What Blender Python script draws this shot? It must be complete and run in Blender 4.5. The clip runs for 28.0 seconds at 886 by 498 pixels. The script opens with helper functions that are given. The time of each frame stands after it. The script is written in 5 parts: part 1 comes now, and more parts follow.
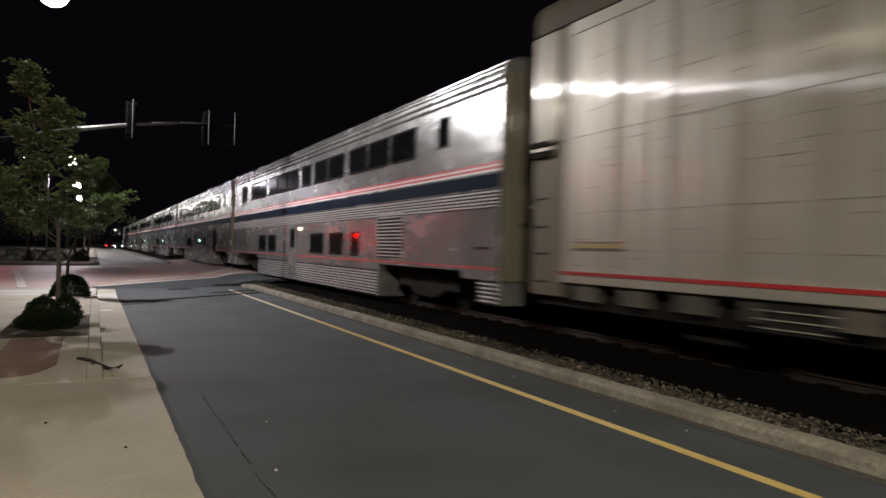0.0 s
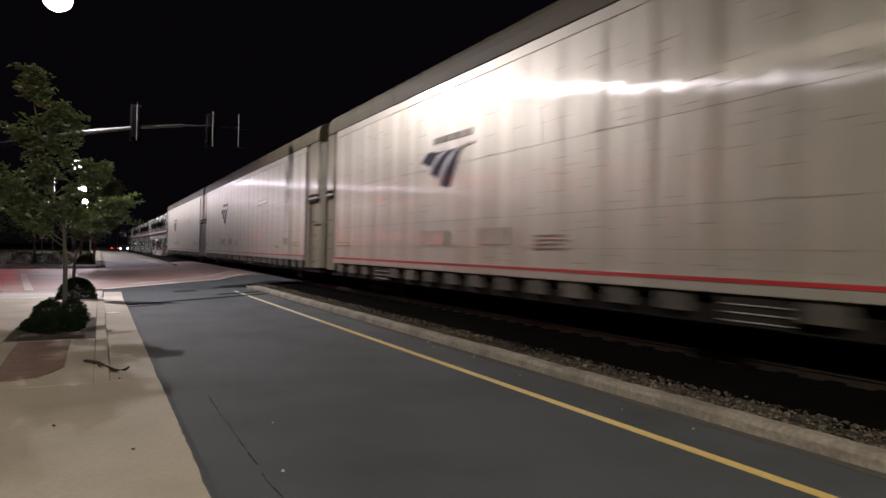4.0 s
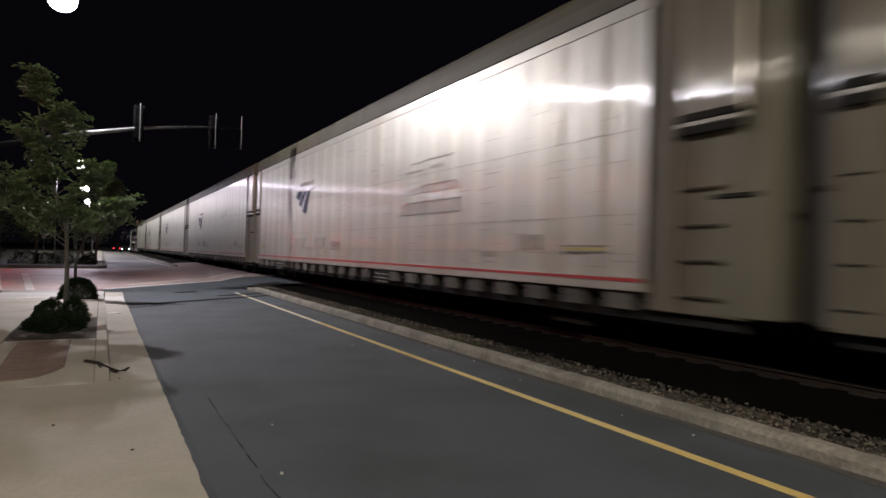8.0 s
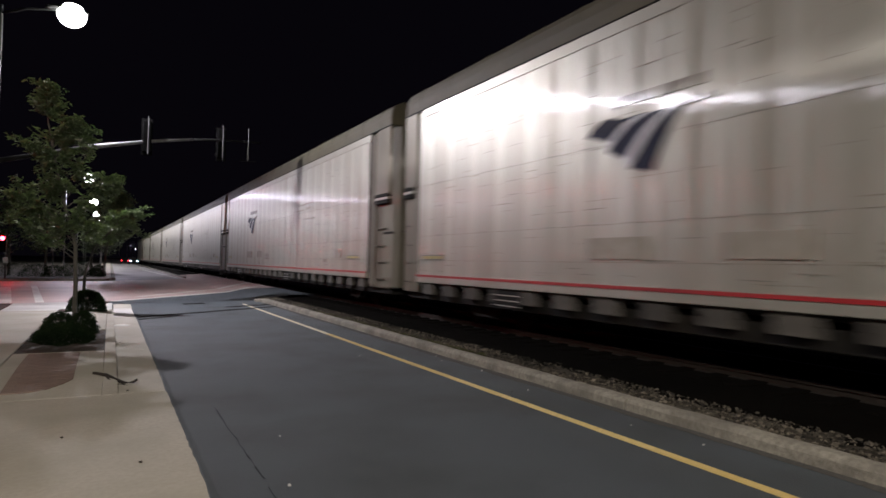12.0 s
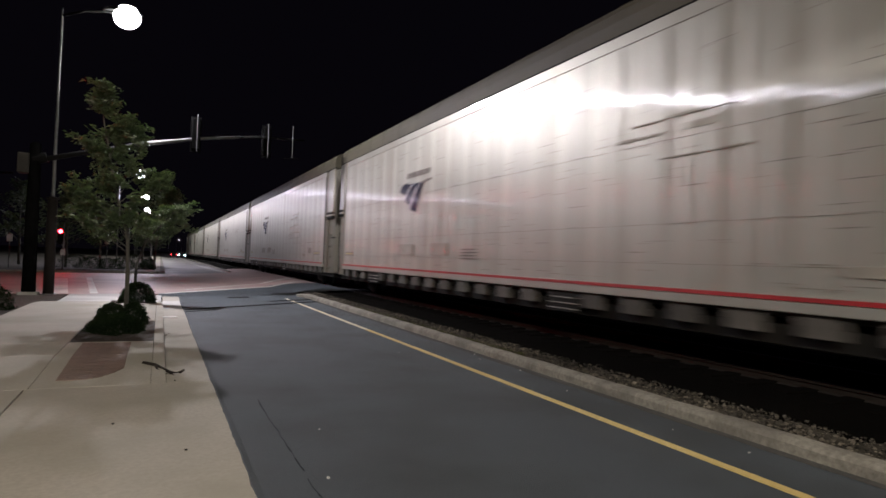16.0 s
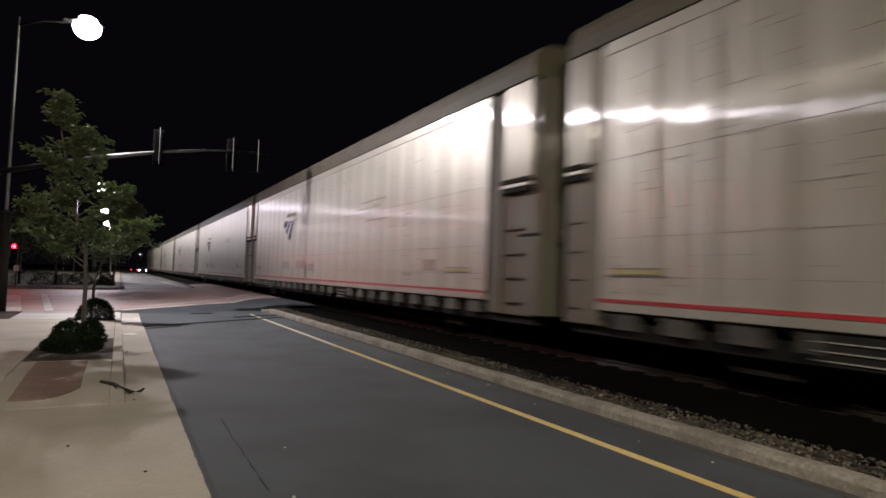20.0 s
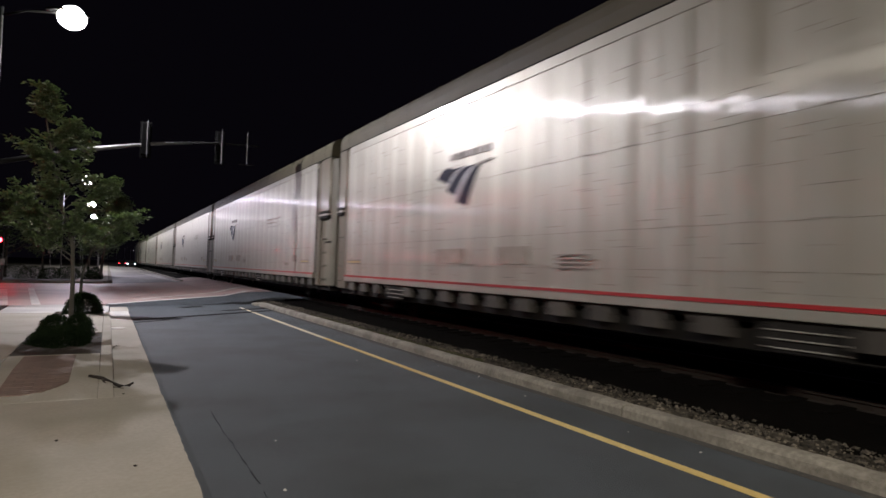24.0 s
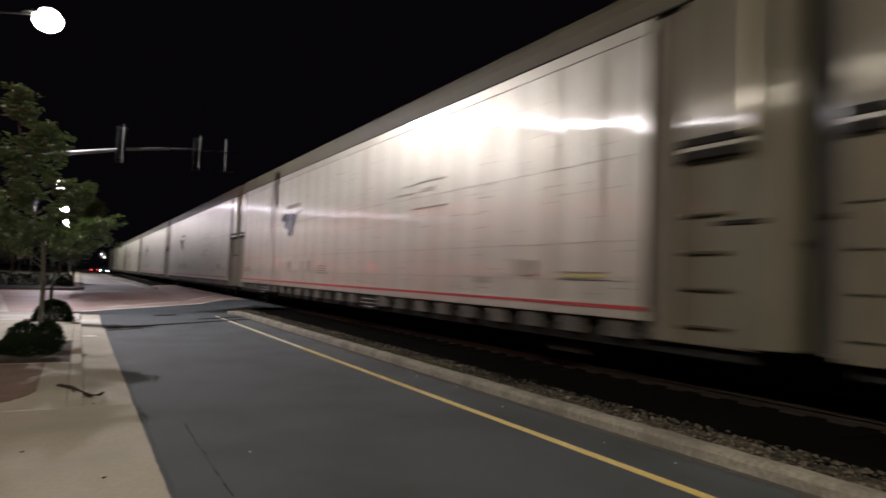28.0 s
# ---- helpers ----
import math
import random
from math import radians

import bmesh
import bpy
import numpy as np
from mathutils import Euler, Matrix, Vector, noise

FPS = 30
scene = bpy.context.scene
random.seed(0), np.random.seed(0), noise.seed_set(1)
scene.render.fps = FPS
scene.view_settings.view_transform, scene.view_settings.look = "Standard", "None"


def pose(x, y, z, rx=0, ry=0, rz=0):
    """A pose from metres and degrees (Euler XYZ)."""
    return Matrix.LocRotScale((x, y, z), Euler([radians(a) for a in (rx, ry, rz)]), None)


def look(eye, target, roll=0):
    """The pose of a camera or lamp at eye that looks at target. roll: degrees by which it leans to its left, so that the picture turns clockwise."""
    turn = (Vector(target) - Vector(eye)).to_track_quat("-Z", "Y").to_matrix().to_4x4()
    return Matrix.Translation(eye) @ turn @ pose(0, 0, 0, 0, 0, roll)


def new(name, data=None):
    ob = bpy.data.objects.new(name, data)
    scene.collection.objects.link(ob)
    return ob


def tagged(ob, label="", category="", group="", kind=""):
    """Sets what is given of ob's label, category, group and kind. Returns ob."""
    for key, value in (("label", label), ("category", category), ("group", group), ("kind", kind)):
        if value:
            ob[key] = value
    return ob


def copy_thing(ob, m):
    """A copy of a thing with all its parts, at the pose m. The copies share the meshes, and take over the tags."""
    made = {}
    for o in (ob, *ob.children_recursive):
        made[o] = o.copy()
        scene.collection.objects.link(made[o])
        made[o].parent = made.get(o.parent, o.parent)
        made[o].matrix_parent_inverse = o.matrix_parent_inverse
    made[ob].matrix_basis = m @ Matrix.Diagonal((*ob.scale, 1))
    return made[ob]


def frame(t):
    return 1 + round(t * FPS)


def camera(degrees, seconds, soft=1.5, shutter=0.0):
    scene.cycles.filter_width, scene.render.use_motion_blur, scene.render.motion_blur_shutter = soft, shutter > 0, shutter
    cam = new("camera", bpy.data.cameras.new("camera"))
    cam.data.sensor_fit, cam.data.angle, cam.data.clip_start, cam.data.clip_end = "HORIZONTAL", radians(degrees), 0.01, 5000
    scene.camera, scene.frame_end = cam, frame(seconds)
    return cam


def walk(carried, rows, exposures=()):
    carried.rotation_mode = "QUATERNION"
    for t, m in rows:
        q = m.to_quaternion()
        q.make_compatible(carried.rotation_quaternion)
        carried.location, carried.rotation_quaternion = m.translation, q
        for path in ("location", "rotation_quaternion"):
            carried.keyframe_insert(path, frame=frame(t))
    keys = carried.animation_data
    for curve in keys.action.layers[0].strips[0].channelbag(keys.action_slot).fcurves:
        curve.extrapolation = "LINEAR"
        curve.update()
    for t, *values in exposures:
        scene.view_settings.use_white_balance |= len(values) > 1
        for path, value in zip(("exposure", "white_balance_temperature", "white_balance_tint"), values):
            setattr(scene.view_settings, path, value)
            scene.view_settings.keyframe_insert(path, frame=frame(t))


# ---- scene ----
# the camera stands on the sidewalk and turns in the hand
EYE = 1.512
cam = camera(72.0, 28.0, soft=1.6, shutter=0.62)
PATH = [
    (0, pose(0, 0, EYE, 90.25, -1.70, -29.79)),
    (0.5, pose(0, 0, EYE, 90.01, -1.59, -29.87)),
    (1, pose(0, 0, EYE, 89.94, -1.54, -29.75)),
    (1.5, pose(0, 0, EYE, 90.07, -1.26, -29.71)),
    (2, pose(0, 0, EYE, 90.47, -1.31, -29.50)),
    (2.5, pose(0, 0, EYE, 90.11, -1.18, -29.71)),
    (4.5, pose(0, 0, EYE, 90.35, -1.16, -29.06)),
    (5, pose(0, 0, EYE, 90.86, -1.16, -28.68)),
    (5.5, pose(0, 0, EYE, 90.96, -1.89, -28.49)),
    (6, pose(0, 0, EYE, 91.62, -1.75, -27.73)),
    (6.5, pose(0, 0, EYE, 91.24, -1.67, -28.68)),
    (7, pose(0, 0, EYE, 90.98, -1.91, -28.72)),
    (7.5, pose(0, 0, EYE, 90.63, -1.71, -29.25)),
    (8, pose(0, 0, EYE, 90.55, -1.75, -29.25)),
    (8.5, pose(0, 0, EYE, 90.82, -1.47, -29.11)),
    (9, pose(0, 0, EYE, 90.64, -1.27, -27.35)),
    (9.5, pose(0, 0, EYE, 91.21, -1.78, -29.34)),
    (10, pose(0, 0, EYE, 91.02, -1.70, -29.79)),
    (10.5, pose(0, 0, EYE, 91.37, -0.85, -30.12)),
    (11, pose(0, 0, EYE, 91.95, -1.63, -29.84)),
    (11.5, pose(0, 0, EYE, 92.08, -1.61, -28.82)),
    (12, pose(0, 0, EYE, 91.46, -1.33, -28.63)),
    (12.5, pose(0, 0, EYE, 91.02, -0.83, -27.22)),
    (14.5, pose(0, 0, EYE, 90.88, -2.20, -25.79)),
    (15, pose(0, 0, EYE, 90.97, -2.39, -25.14)),
    (15.5, pose(0, 0, EYE, 91.08, -2.31, -24.85)),
    (16, pose(0, 0, EYE, 91.16, -2.18, -24.91)),
    (16.5, pose(0, 0, EYE, 92.02, -2.22, -24.49)),
    (17, pose(0, 0, EYE, 92.21, -2.36, -24.20)),
    (17.5, pose(0, 0, EYE, 92.56, -2.36, -24.37)),
    (18, pose(0, 0, EYE, 92.74, -2.35, -24.30)),
    (18.5, pose(0, 0, EYE, 92.80, -1.96, -24.59)),
    (19, pose(0, 0, EYE, 92.30, -1.93, -24.22)),
    (19.5, pose(0, 0, EYE, 92.22, -2.23, -26.58)),
    (20, pose(0, 0, EYE, 92.60, -1.91, -27.94)),
    (20.5, pose(0, 0, EYE, 92.35, -1.80, -28.63)),
    (21, pose(0, 0, EYE, 91.73, -1.76, -29.27)),
    (21.5, pose(0, 0, EYE, 91.47, -1.90, -30.10)),
    (23.5, pose(0, 0, EYE, 91.66, -1.76, -29.45)),
    (24, pose(0, 0, EYE, 91.95, -1.77, -28.83)),
    (24.5, pose(0, 0, EYE, 91.81, -1.97, -28.42)),
    (25, pose(0, 0, EYE, 91.75, -1.55, -27.61)),
    (25.5, pose(0, 0, EYE, 91.63, -1.79, -27.41)),
    (26, pose(0, 0, EYE, 91.78, -1.75, -27.02)),
    (26.5, pose(0, 0, EYE, 91.99, -1.62, -27.11)),
    (27, pose(0, 0, EYE, 92.42, -1.85, -26.61)),
    (27.5, pose(0, 0, EYE, 92.54, -2.17, -27.02)),
    (28, pose(0, 0, EYE, 92.95, -2.29, -30.82)),
]
# the phone's white balance and exposure drift a little
walk(cam, PATH, exposures=[(0.0, 0.05, 6900, 6), (2.0, 0.05, 6800, 7), (5.0, 0.10, 6900, 12), (7.0, 0.05, 6460, 9), (9.0, 0.10, 6460, 11), (10.0, 0.16, 6660, 12),
                           (12.0, 0.12, 6310, 11), (15.0, 0.17, 6620, 10), (16.0, 0.10, 6350, 10), (18.0, 0.06, 6800, 8), (20.0, 0.12, 6700, 10), (21.0, 0.12, 6400, 9),
                           (24.0, 0.10, 6370, 10), (26.0, 0.10, 6330, 11), (27.0, 0.02, 6580, 12), (28.0, 0.04, 6820, 8)])

# ---- night sky and street light ----
world = bpy.data.worlds.new("night")
scene.world = world
world.use_nodes = True
world.node_tree.nodes["Background"].inputs[0].default_value = (0.62, 0.49, 0.85, 1)
world.node_tree.nodes["Background"].inputs[1].default_value = 0.0028

LAMP_Z = 8.95
# x, y, watts, colour of each street lamp of the row along the sidewalk
LAMPS = [(-1.29, 22.16, 4550, (0.985, 0.935, 1.0)),
         (-2.03, 67.4, 3300, (0.89, 0.82, 1.0)),
         (-2.24, 97.0, 4500, (1.0, 0.92, 0.96)),
         (-2.40, 125.0, 2400, (1.0, 0.96, 0.92)),
         (-2.55, 141.0, 2000, (1.0, 0.96, 0.92)),
         (-3.0, -8.5, 7500, (1.0, 0.885, 0.745))]
for x, y, watts, colour in LAMPS:
    data = bpy.data.lights.new("street_light", "SPOT")
    data.energy, data.color, data.spot_size, data.spot_blend, data.shadow_soft_size = watts, colour, radians(178), 0.12, 0.16
    if 0 < y < 50:
        data.spot_size, data.spot_blend, data.shadow_soft_size = radians(172), 0.8, 0.05
        new("street_light", data).matrix_world = look((x, y, LAMP_Z - 0.36), (x + 8.0, y - 1.7, 3.6))
    else:
        new("street_light", data).matrix_world = pose(x, y, LAMP_Z - 0.48)


# ---- materials ----
def material(name, c1, c2, scale=6.0, rough=0.7, metal=0.0, bump=0.0, bump_scale=40.0, stretch=(1, 1, 1), c3=None, big=0.6, vary=0.0, rough_var=0.12, spec=0.5, island=False, sheen=0.0, sheen_rough=0.20, sheen_stretch=0.84, edge=1.0):
    """Two colours mixed by a coarse and a fine noise, with relief."""
    m = bpy.data.materials.new(name)
    m.use_nodes = True
    nt = m.node_tree
    n, k = nt.nodes, nt.links
    b = n["Principled BSDF"]
    tc = n.new("ShaderNodeTexCoord")
    mp = n.new("ShaderNodeMapping")
    mp.inputs["Scale"].default_value = stretch
    k.new(tc.outputs["Object"], mp.inputs[0])
    fine, coarse = n.new("ShaderNodeTexNoise"), n.new("ShaderNodeTexNoise")
    fine.inputs["Scale"].default_value, fine.inputs["Detail"].default_value = scale, 6
    coarse.inputs["Scale"].default_value, coarse.inputs["Detail"].default_value = big, 3
    k.new(mp.outputs[0], fine.inputs["Vector"])
    k.new(mp.outputs[0], coarse.inputs["Vector"])
    mix = n.new("ShaderNodeMix")
    mix.data_type = "RGBA"
    ramp = n.new("ShaderNodeValToRGB")
    ramp.color_ramp.elements[0].position, ramp.color_ramp.elements[1].position = 0.32, 0.7
    k.new(fine.outputs["Fac"], ramp.inputs[0])
    k.new(ramp.outputs[0], mix.inputs["Factor"])
    mix.inputs[6].default_value, mix.inputs[7].default_value = (*c1, 1), (*c2, 1)
    out = mix.outputs[2]
    mix2 = n.new("ShaderNodeMix")
    mix2.data_type = "RGBA"
    ramp2 = n.new("ShaderNodeValToRGB")
    ramp2.color_ramp.elements[0].position, ramp2.color_ramp.elements[1].position = 0.42, 0.75
    k.new(coarse.outputs["Fac"], ramp2.inputs[0])
    k.new(ramp2.outputs[0], mix2.inputs["Factor"])
    k.new(out, mix2.inputs[6])
    mix2.inputs[7].default_value = (*(c3 or [v * 0.75 for v in c1]), 1)
    out = mix2.outputs[2]
    if vary:
        info, hsv, ma = n.new("ShaderNodeNewGeometry" if island else "ShaderNodeObjectInfo"), n.new("ShaderNodeHueSaturation"), n.new("ShaderNodeMath")
        ma.operation = "MULTIPLY_ADD"
        ma.inputs[1].default_value, ma.inputs[2].default_value = vary, 1 - vary / 2
        k.new(info.outputs["Random Per Island" if island else "Random"], ma.inputs[0])
        k.new(ma.outputs[0], hsv.inputs["Value"])
        k.new(out, hsv.inputs["Color"])
        out = hsv.outputs[0]
    k.new(out, b.inputs["Base Color"])
    rm = n.new("ShaderNodeMapRange")
    rm.inputs["To Min"].default_value, rm.inputs["To Max"].default_value = max(0.03, rough - rough_var), min(1, rough + rough_var)
    k.new(fine.outputs["Fac"], rm.inputs["Value"])
    k.new(rm.outputs[0], b.inputs["Roughness"])
    b.inputs["Metallic"].default_value = metal
    b.inputs["Specular IOR Level"].default_value = spec
    b.inputs["Specular Tint"].default_value = (edge, edge, edge, 1)
    if bump:
        bn, bp = n.new("ShaderNodeTexNoise"), n.new("ShaderNodeBump")
        bn.inputs["Scale"].default_value, bn.inputs["Detail"].default_value = bump_scale, 4
        k.new(tc.outputs["Object"], bn.inputs["Vector"])
        bp.inputs["Strength"].default_value, bp.inputs["Distance"].default_value = bump, 0.02
        k.new(bn.outputs["Fac"], bp.inputs["Height"])
        k.new(bp.outputs[0], b.inputs["Normal"])
    if sheen:
        # lacquer over upright ripples: sharp up and down, drawn out level
        gl, up, mx, fr, fm = (n.new("ShaderNode" + q) for q in ("BsdfAnisotropic", "CombineXYZ", "MixShader", "LayerWeight", "MapRange"))
        up.inputs[2].default_value = 1.0
        gl.inputs["Roughness"].default_value, gl.inputs["Anisotropy"].default_value = sheen_rough, sheen_stretch
        fr.inputs[0].default_value = 0.35
        fm.inputs["To Min"].default_value, fm.inputs["To Max"].default_value = sheen * 0.5, sheen * 2.2
        k.new(fr.outputs["Facing"], fm.inputs["Value"])
        # panels buckled by a millimetre or so bend the streaks
        wn, wb = n.new("ShaderNodeTexNoise"), n.new("ShaderNodeBump")
        wn.inputs["Scale"].default_value, wn.inputs["Detail"].default_value = 1.5, 2
        wb.inputs["Strength"].default_value, wb.inputs["Distance"].default_value = 1.0, 0.010
        k.new(tc.outputs["Object"], wn.inputs["Vector"])
        k.new(wn.outputs["Fac"], wb.inputs["Height"])
        k.new(wb.outputs[0], gl.inputs["Normal"])
        k.new(up.outputs[0], gl.inputs["Tangent"])
        k.new(fm.outputs[0], mx.inputs[0])
        k.new(b.outputs[0], mx.inputs[1])
        k.new(gl.outputs[0], mx.inputs[2])
        k.new(mx.outputs[0], n["Material Output"].inputs[0])
    return m


def glow(name, colour, strength):
    m = bpy.data.materials.new(name)
    m.use_nodes = True
    b = m.node_tree.nodes["Principled BSDF"]
    b.inputs["Base Color"].default_value = (*[v * 0.5 for v in colour], 1)
    b.inputs["Emission Color"].default_value = (*colour, 1)
    b.inputs["Emission Strength"].default_value = strength
    return m


ASPHALT = material("asphalt", (0.044, 0.053, 0.062), (0.081, 0.097, 0.111), 60, 0.70, bump=0.7, bump_scale=130, c3=(0.035, 0.042, 0.045), big=0.8)
OLD_ASPHALT = material("old_asphalt", (0.22, 0.21, 0.21), (0.30, 0.285, 0.285), 40, 0.6, bump=0.15, bump_scale=90, c3=(0.13, 0.125, 0.125), big=0.3)
ROAD_BLACK = material("road_black", (0.010, 0.010, 0.011), (0.018, 0.018, 0.018), 30, 0.98, rough_var=0.02, spec=0.1)
OLD_TAR = material("old_tar", (0.036, 0.040, 0.044), (0.058, 0.064, 0.070), 30, 0.98, rough_var=0.02, spec=0.1)
CONCRETE = material("concrete", (0.40, 0.368, 0.31), (0.47, 0.437, 0.375), 28, 0.85, bump=0.15, bump_scale=120, c3=(0.32, 0.30, 0.24), big=0.7)
KERB = material("kerb_concrete", (0.185, 0.172, 0.138), (0.31, 0.29, 0.242), 22, 0.88, bump=0.6, bump_scale=70, c3=(0.115, 0.104, 0.086), big=2.6)
KERB_GRIT_SHADE = material("shaded_kerb_grit", (0.036, 0.035, 0.031), (0.08, 0.076, 0.067), 26, 0.95, bump=0.5, bump_scale=60, c3=(0.065, 0.06, 0.053), big=2.5)
PALE_CONCRETE = material("pale_concrete", (0.48, 0.465, 0.44), (0.56, 0.545, 0.525), 30, 0.85, bump=0.2, bump_scale=110)
JOINT = material("joint_grime", (0.055, 0.05, 0.045), (0.10, 0.09, 0.08), 30, 0.95)
BRICK = material("red_brick_paver", (0.150, 0.095, 0.074), (0.205, 0.138, 0.110), 18, 0.85, bump=0.3, bump_scale=80, vary=0.14, c3=(0.28, 0.215, 0.18), big=1.3)
MORTAR = material("brown_brick_mortar", (0.105, 0.072, 0.058), (0.15, 0.108, 0.088), 30, 0.95)
PAVER_RED = material("stamped_brick", (0.45, 0.32, 0.29), (0.52, 0.385, 0.355), 14, 0.58, bump=0.12, bump_scale=60, c3=(0.34, 0.25, 0.23), big=0.4)
WHITE_LINE = material("white_road_paint", (0.62, 0.60, 0.57), (0.78, 0.76, 0.72), 20, 0.7, bump=0.2)
YELLOW_LINE = material("yellow_road_paint", (0.62, 0.46, 0.16), (0.74, 0.59, 0.27), 18, 0.6, bump=0.2, c3=(0.55, 0.38, 0.11))
PALE_YELLOW = material("pale_yellow_paint", (0.62, 0.56, 0.40), (0.74, 0.69, 0.54), 18, 0.6, bump=0.2, c3=(0.58, 0.48, 0.27))
GROUND = material("dry_earth", (0.045, 0.04, 0.03), (0.08, 0.07, 0.05), 9, 0.95, bump=0.5, bump_scale=30)
MULCH = material("bark_mulch", (0.035, 0.025, 0.018), (0.075, 0.05, 0.035), 30, 0.95, bump=0.9, bump_scale=60)
SOIL = material("dusty_soil", (0.030, 0.0265, 0.020), (0.085, 0.076, 0.059), 16, 0.95, bump=0.9, bump_scale=45, c3=(0.018, 0.016, 0.0125), big=3.5, spec=0.1)
WEED = material("dry_weed", (0.05, 0.055, 0.022), (0.10, 0.10, 0.045), 9, 0.8, spec=0.2)
BALLAST = material("ballast_stone", (0.024, 0.021, 0.016), (0.15, 0.132, 0.105), 10, 0.92, bump=0.4, bump_scale=40, vary=1.8, island=True, spec=0.2)
# near black: the shade under the train is put into this colour
SHADED_BED = material("shaded_ballast_bed", (0.0025, 0.0022, 0.0018), (0.006, 0.005, 0.004), 26, 0.95, spec=0.02, bump=1.0, bump_scale=26)
RAIL_TOP = material("polished_rail_head", (0.55, 0.55, 0.55), (0.62, 0.62, 0.62), 20, 0.22, metal=1.0, rough_var=0.05)
RAIL = material("rail_steel", (0.022, 0.018, 0.015), (0.04, 0.034, 0.03), 20, 0.6, metal=0.3)
# creosote brown taken down further, to hold the train's shade in the colour
SLEEPER = material("shaded_sleeper_wood", (0.003, 0.0027, 0.0024), (0.006, 0.005, 0.004), 14, 0.95, spec=0.02, bump=0.5)
RACK_WHITE = material("dirty_white_steel", (0.395, 0.385, 0.334), (0.45, 0.44, 0.388), 3.0, 0.47, metal=0.62, bump=0.03, bump_scale=5, stretch=(1, 1, 0.16), c3=(0.372, 0.350, 0.292), big=0.9, rough_var=0.06, sheen=0.085)
RACK_POST = material("white_steel_post", (0.45, 0.439, 0.383), (0.52, 0.508, 0.45), 3.0, 0.47, metal=0.62, stretch=(1, 1, 0.2), c3=(0.41, 0.388, 0.33), vary=0.08, sheen=0.085)
RACK_ROOF = material("grimy_galvanised_roof", (0.056, 0.050, 0.030), (0.084, 0.075, 0.048), 4, 0.7, metal=0.1, stretch=(1, 0.3, 1), c3=(0.05, 0.044, 0.033))
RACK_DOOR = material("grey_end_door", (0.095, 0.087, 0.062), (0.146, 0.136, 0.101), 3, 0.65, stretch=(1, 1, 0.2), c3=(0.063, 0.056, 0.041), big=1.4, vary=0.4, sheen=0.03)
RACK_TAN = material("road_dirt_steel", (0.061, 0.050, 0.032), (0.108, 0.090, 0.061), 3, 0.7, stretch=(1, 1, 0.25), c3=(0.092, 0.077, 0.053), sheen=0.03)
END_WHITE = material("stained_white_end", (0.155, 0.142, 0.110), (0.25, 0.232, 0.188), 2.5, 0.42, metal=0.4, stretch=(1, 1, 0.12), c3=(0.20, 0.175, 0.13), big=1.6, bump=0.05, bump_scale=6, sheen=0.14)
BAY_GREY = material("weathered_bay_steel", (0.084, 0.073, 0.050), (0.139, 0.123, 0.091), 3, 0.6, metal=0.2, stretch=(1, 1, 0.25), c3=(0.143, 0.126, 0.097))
BLACK_STEEL = material("black_underframe", (0.008, 0.008, 0.008), (0.018, 0.017, 0.016), 8, 0.85, spec=0.15, c3=(0.022, 0.019, 0.016))
CORNER_BROWN = material("brown_stained_steel", (0.068, 0.058, 0.040), (0.112, 0.096, 0.070), 4, 0.7, stretch=(1, 1, 0.25), c3=(0.056, 0.046, 0.032))
TAB_GREY = material("grimy_grey_steel", (0.050, 0.046, 0.039), (0.088, 0.080, 0.070), 6, 0.75, c3=(0.033, 0.030, 0.025), vary=0.7, spec=0.3)
DARK_SLOT = material("dark_slot", (0.15, 0.14, 0.125), (0.24, 0.226, 0.202), 8, 0.7)
WORN_MARK = material("worn_grey_marks", (0.25, 0.235, 0.195), (0.34, 0.32, 0.275), 5, 0.6, metal=0.3, sheen=0.06, vary=0.5, island=True)
RED_PAINT = material("red_stripe_paint", (0.30, 0.014, 0.017), (0.37, 0.022, 0.025), 6, 0.5)
NAVY = material("navy_decal", (0.006, 0.008, 0.026), (0.022, 0.026, 0.052), 2.2, 0.6, spec=0.15, c3=(0.010, 0.012, 0.03), sheen=0.045)
PALE_BLUE = material("pale_grey_decal", (0.46, 0.465, 0.50), (0.54, 0.545, 0.58), 6, 0.45, metal=0.4, sheen=0.10)
GREY_DECAL = material("grey_decal", (0.27, 0.245, 0.205), (0.40, 0.37, 0.32), 5, 0.6, metal=0.3, sheen=0.09)
FAINT_DECAL = material("worn_grey_decal", (0.44, 0.415, 0.375), (0.56, 0.53, 0.485), 3, 0.46, metal=0.6, sheen=0.10)
BROWN_DECAL = material("brown_decal", (0.13, 0.108, 0.092), (0.20, 0.17, 0.15), 5, 0.5, sheen=0.09)
YELLOW_DECAL = material("yellow_decal", (0.36, 0.31, 0.12), (0.44, 0.38, 0.16), 6, 0.5)
STAINLESS = material("stainless_steel", (0.310, 0.320, 0.324), (0.448, 0.458, 0.462), 1.6, 0.26, metal=0.70, bump=0.8, bump_scale=2.4, stretch=(1, 0.5, 1), c3=(0.265, 0.274, 0.278), big=0.7, rough_var=0.08, edge=0.3)
FLUTED_STEEL = material("fluted_stainless_steel", (0.46, 0.47, 0.475), (0.58, 0.59, 0.595), 1.6, 0.4, metal=0.55, stretch=(1, 0.5, 1), c3=(0.40, 0.41, 0.415), big=0.7)
# near-black tone that paints the shade in the recesses between flutes
STEEL_SHADE = material("shaded_steel_groove", (0.012, 0.012, 0.013), (0.024, 0.024, 0.025), 6, 0.7)
COACH_BLUE = material("dark_blue_band", (0.006, 0.013, 0.028), (0.009, 0.018, 0.036), 5, 0.8, spec=0.08)
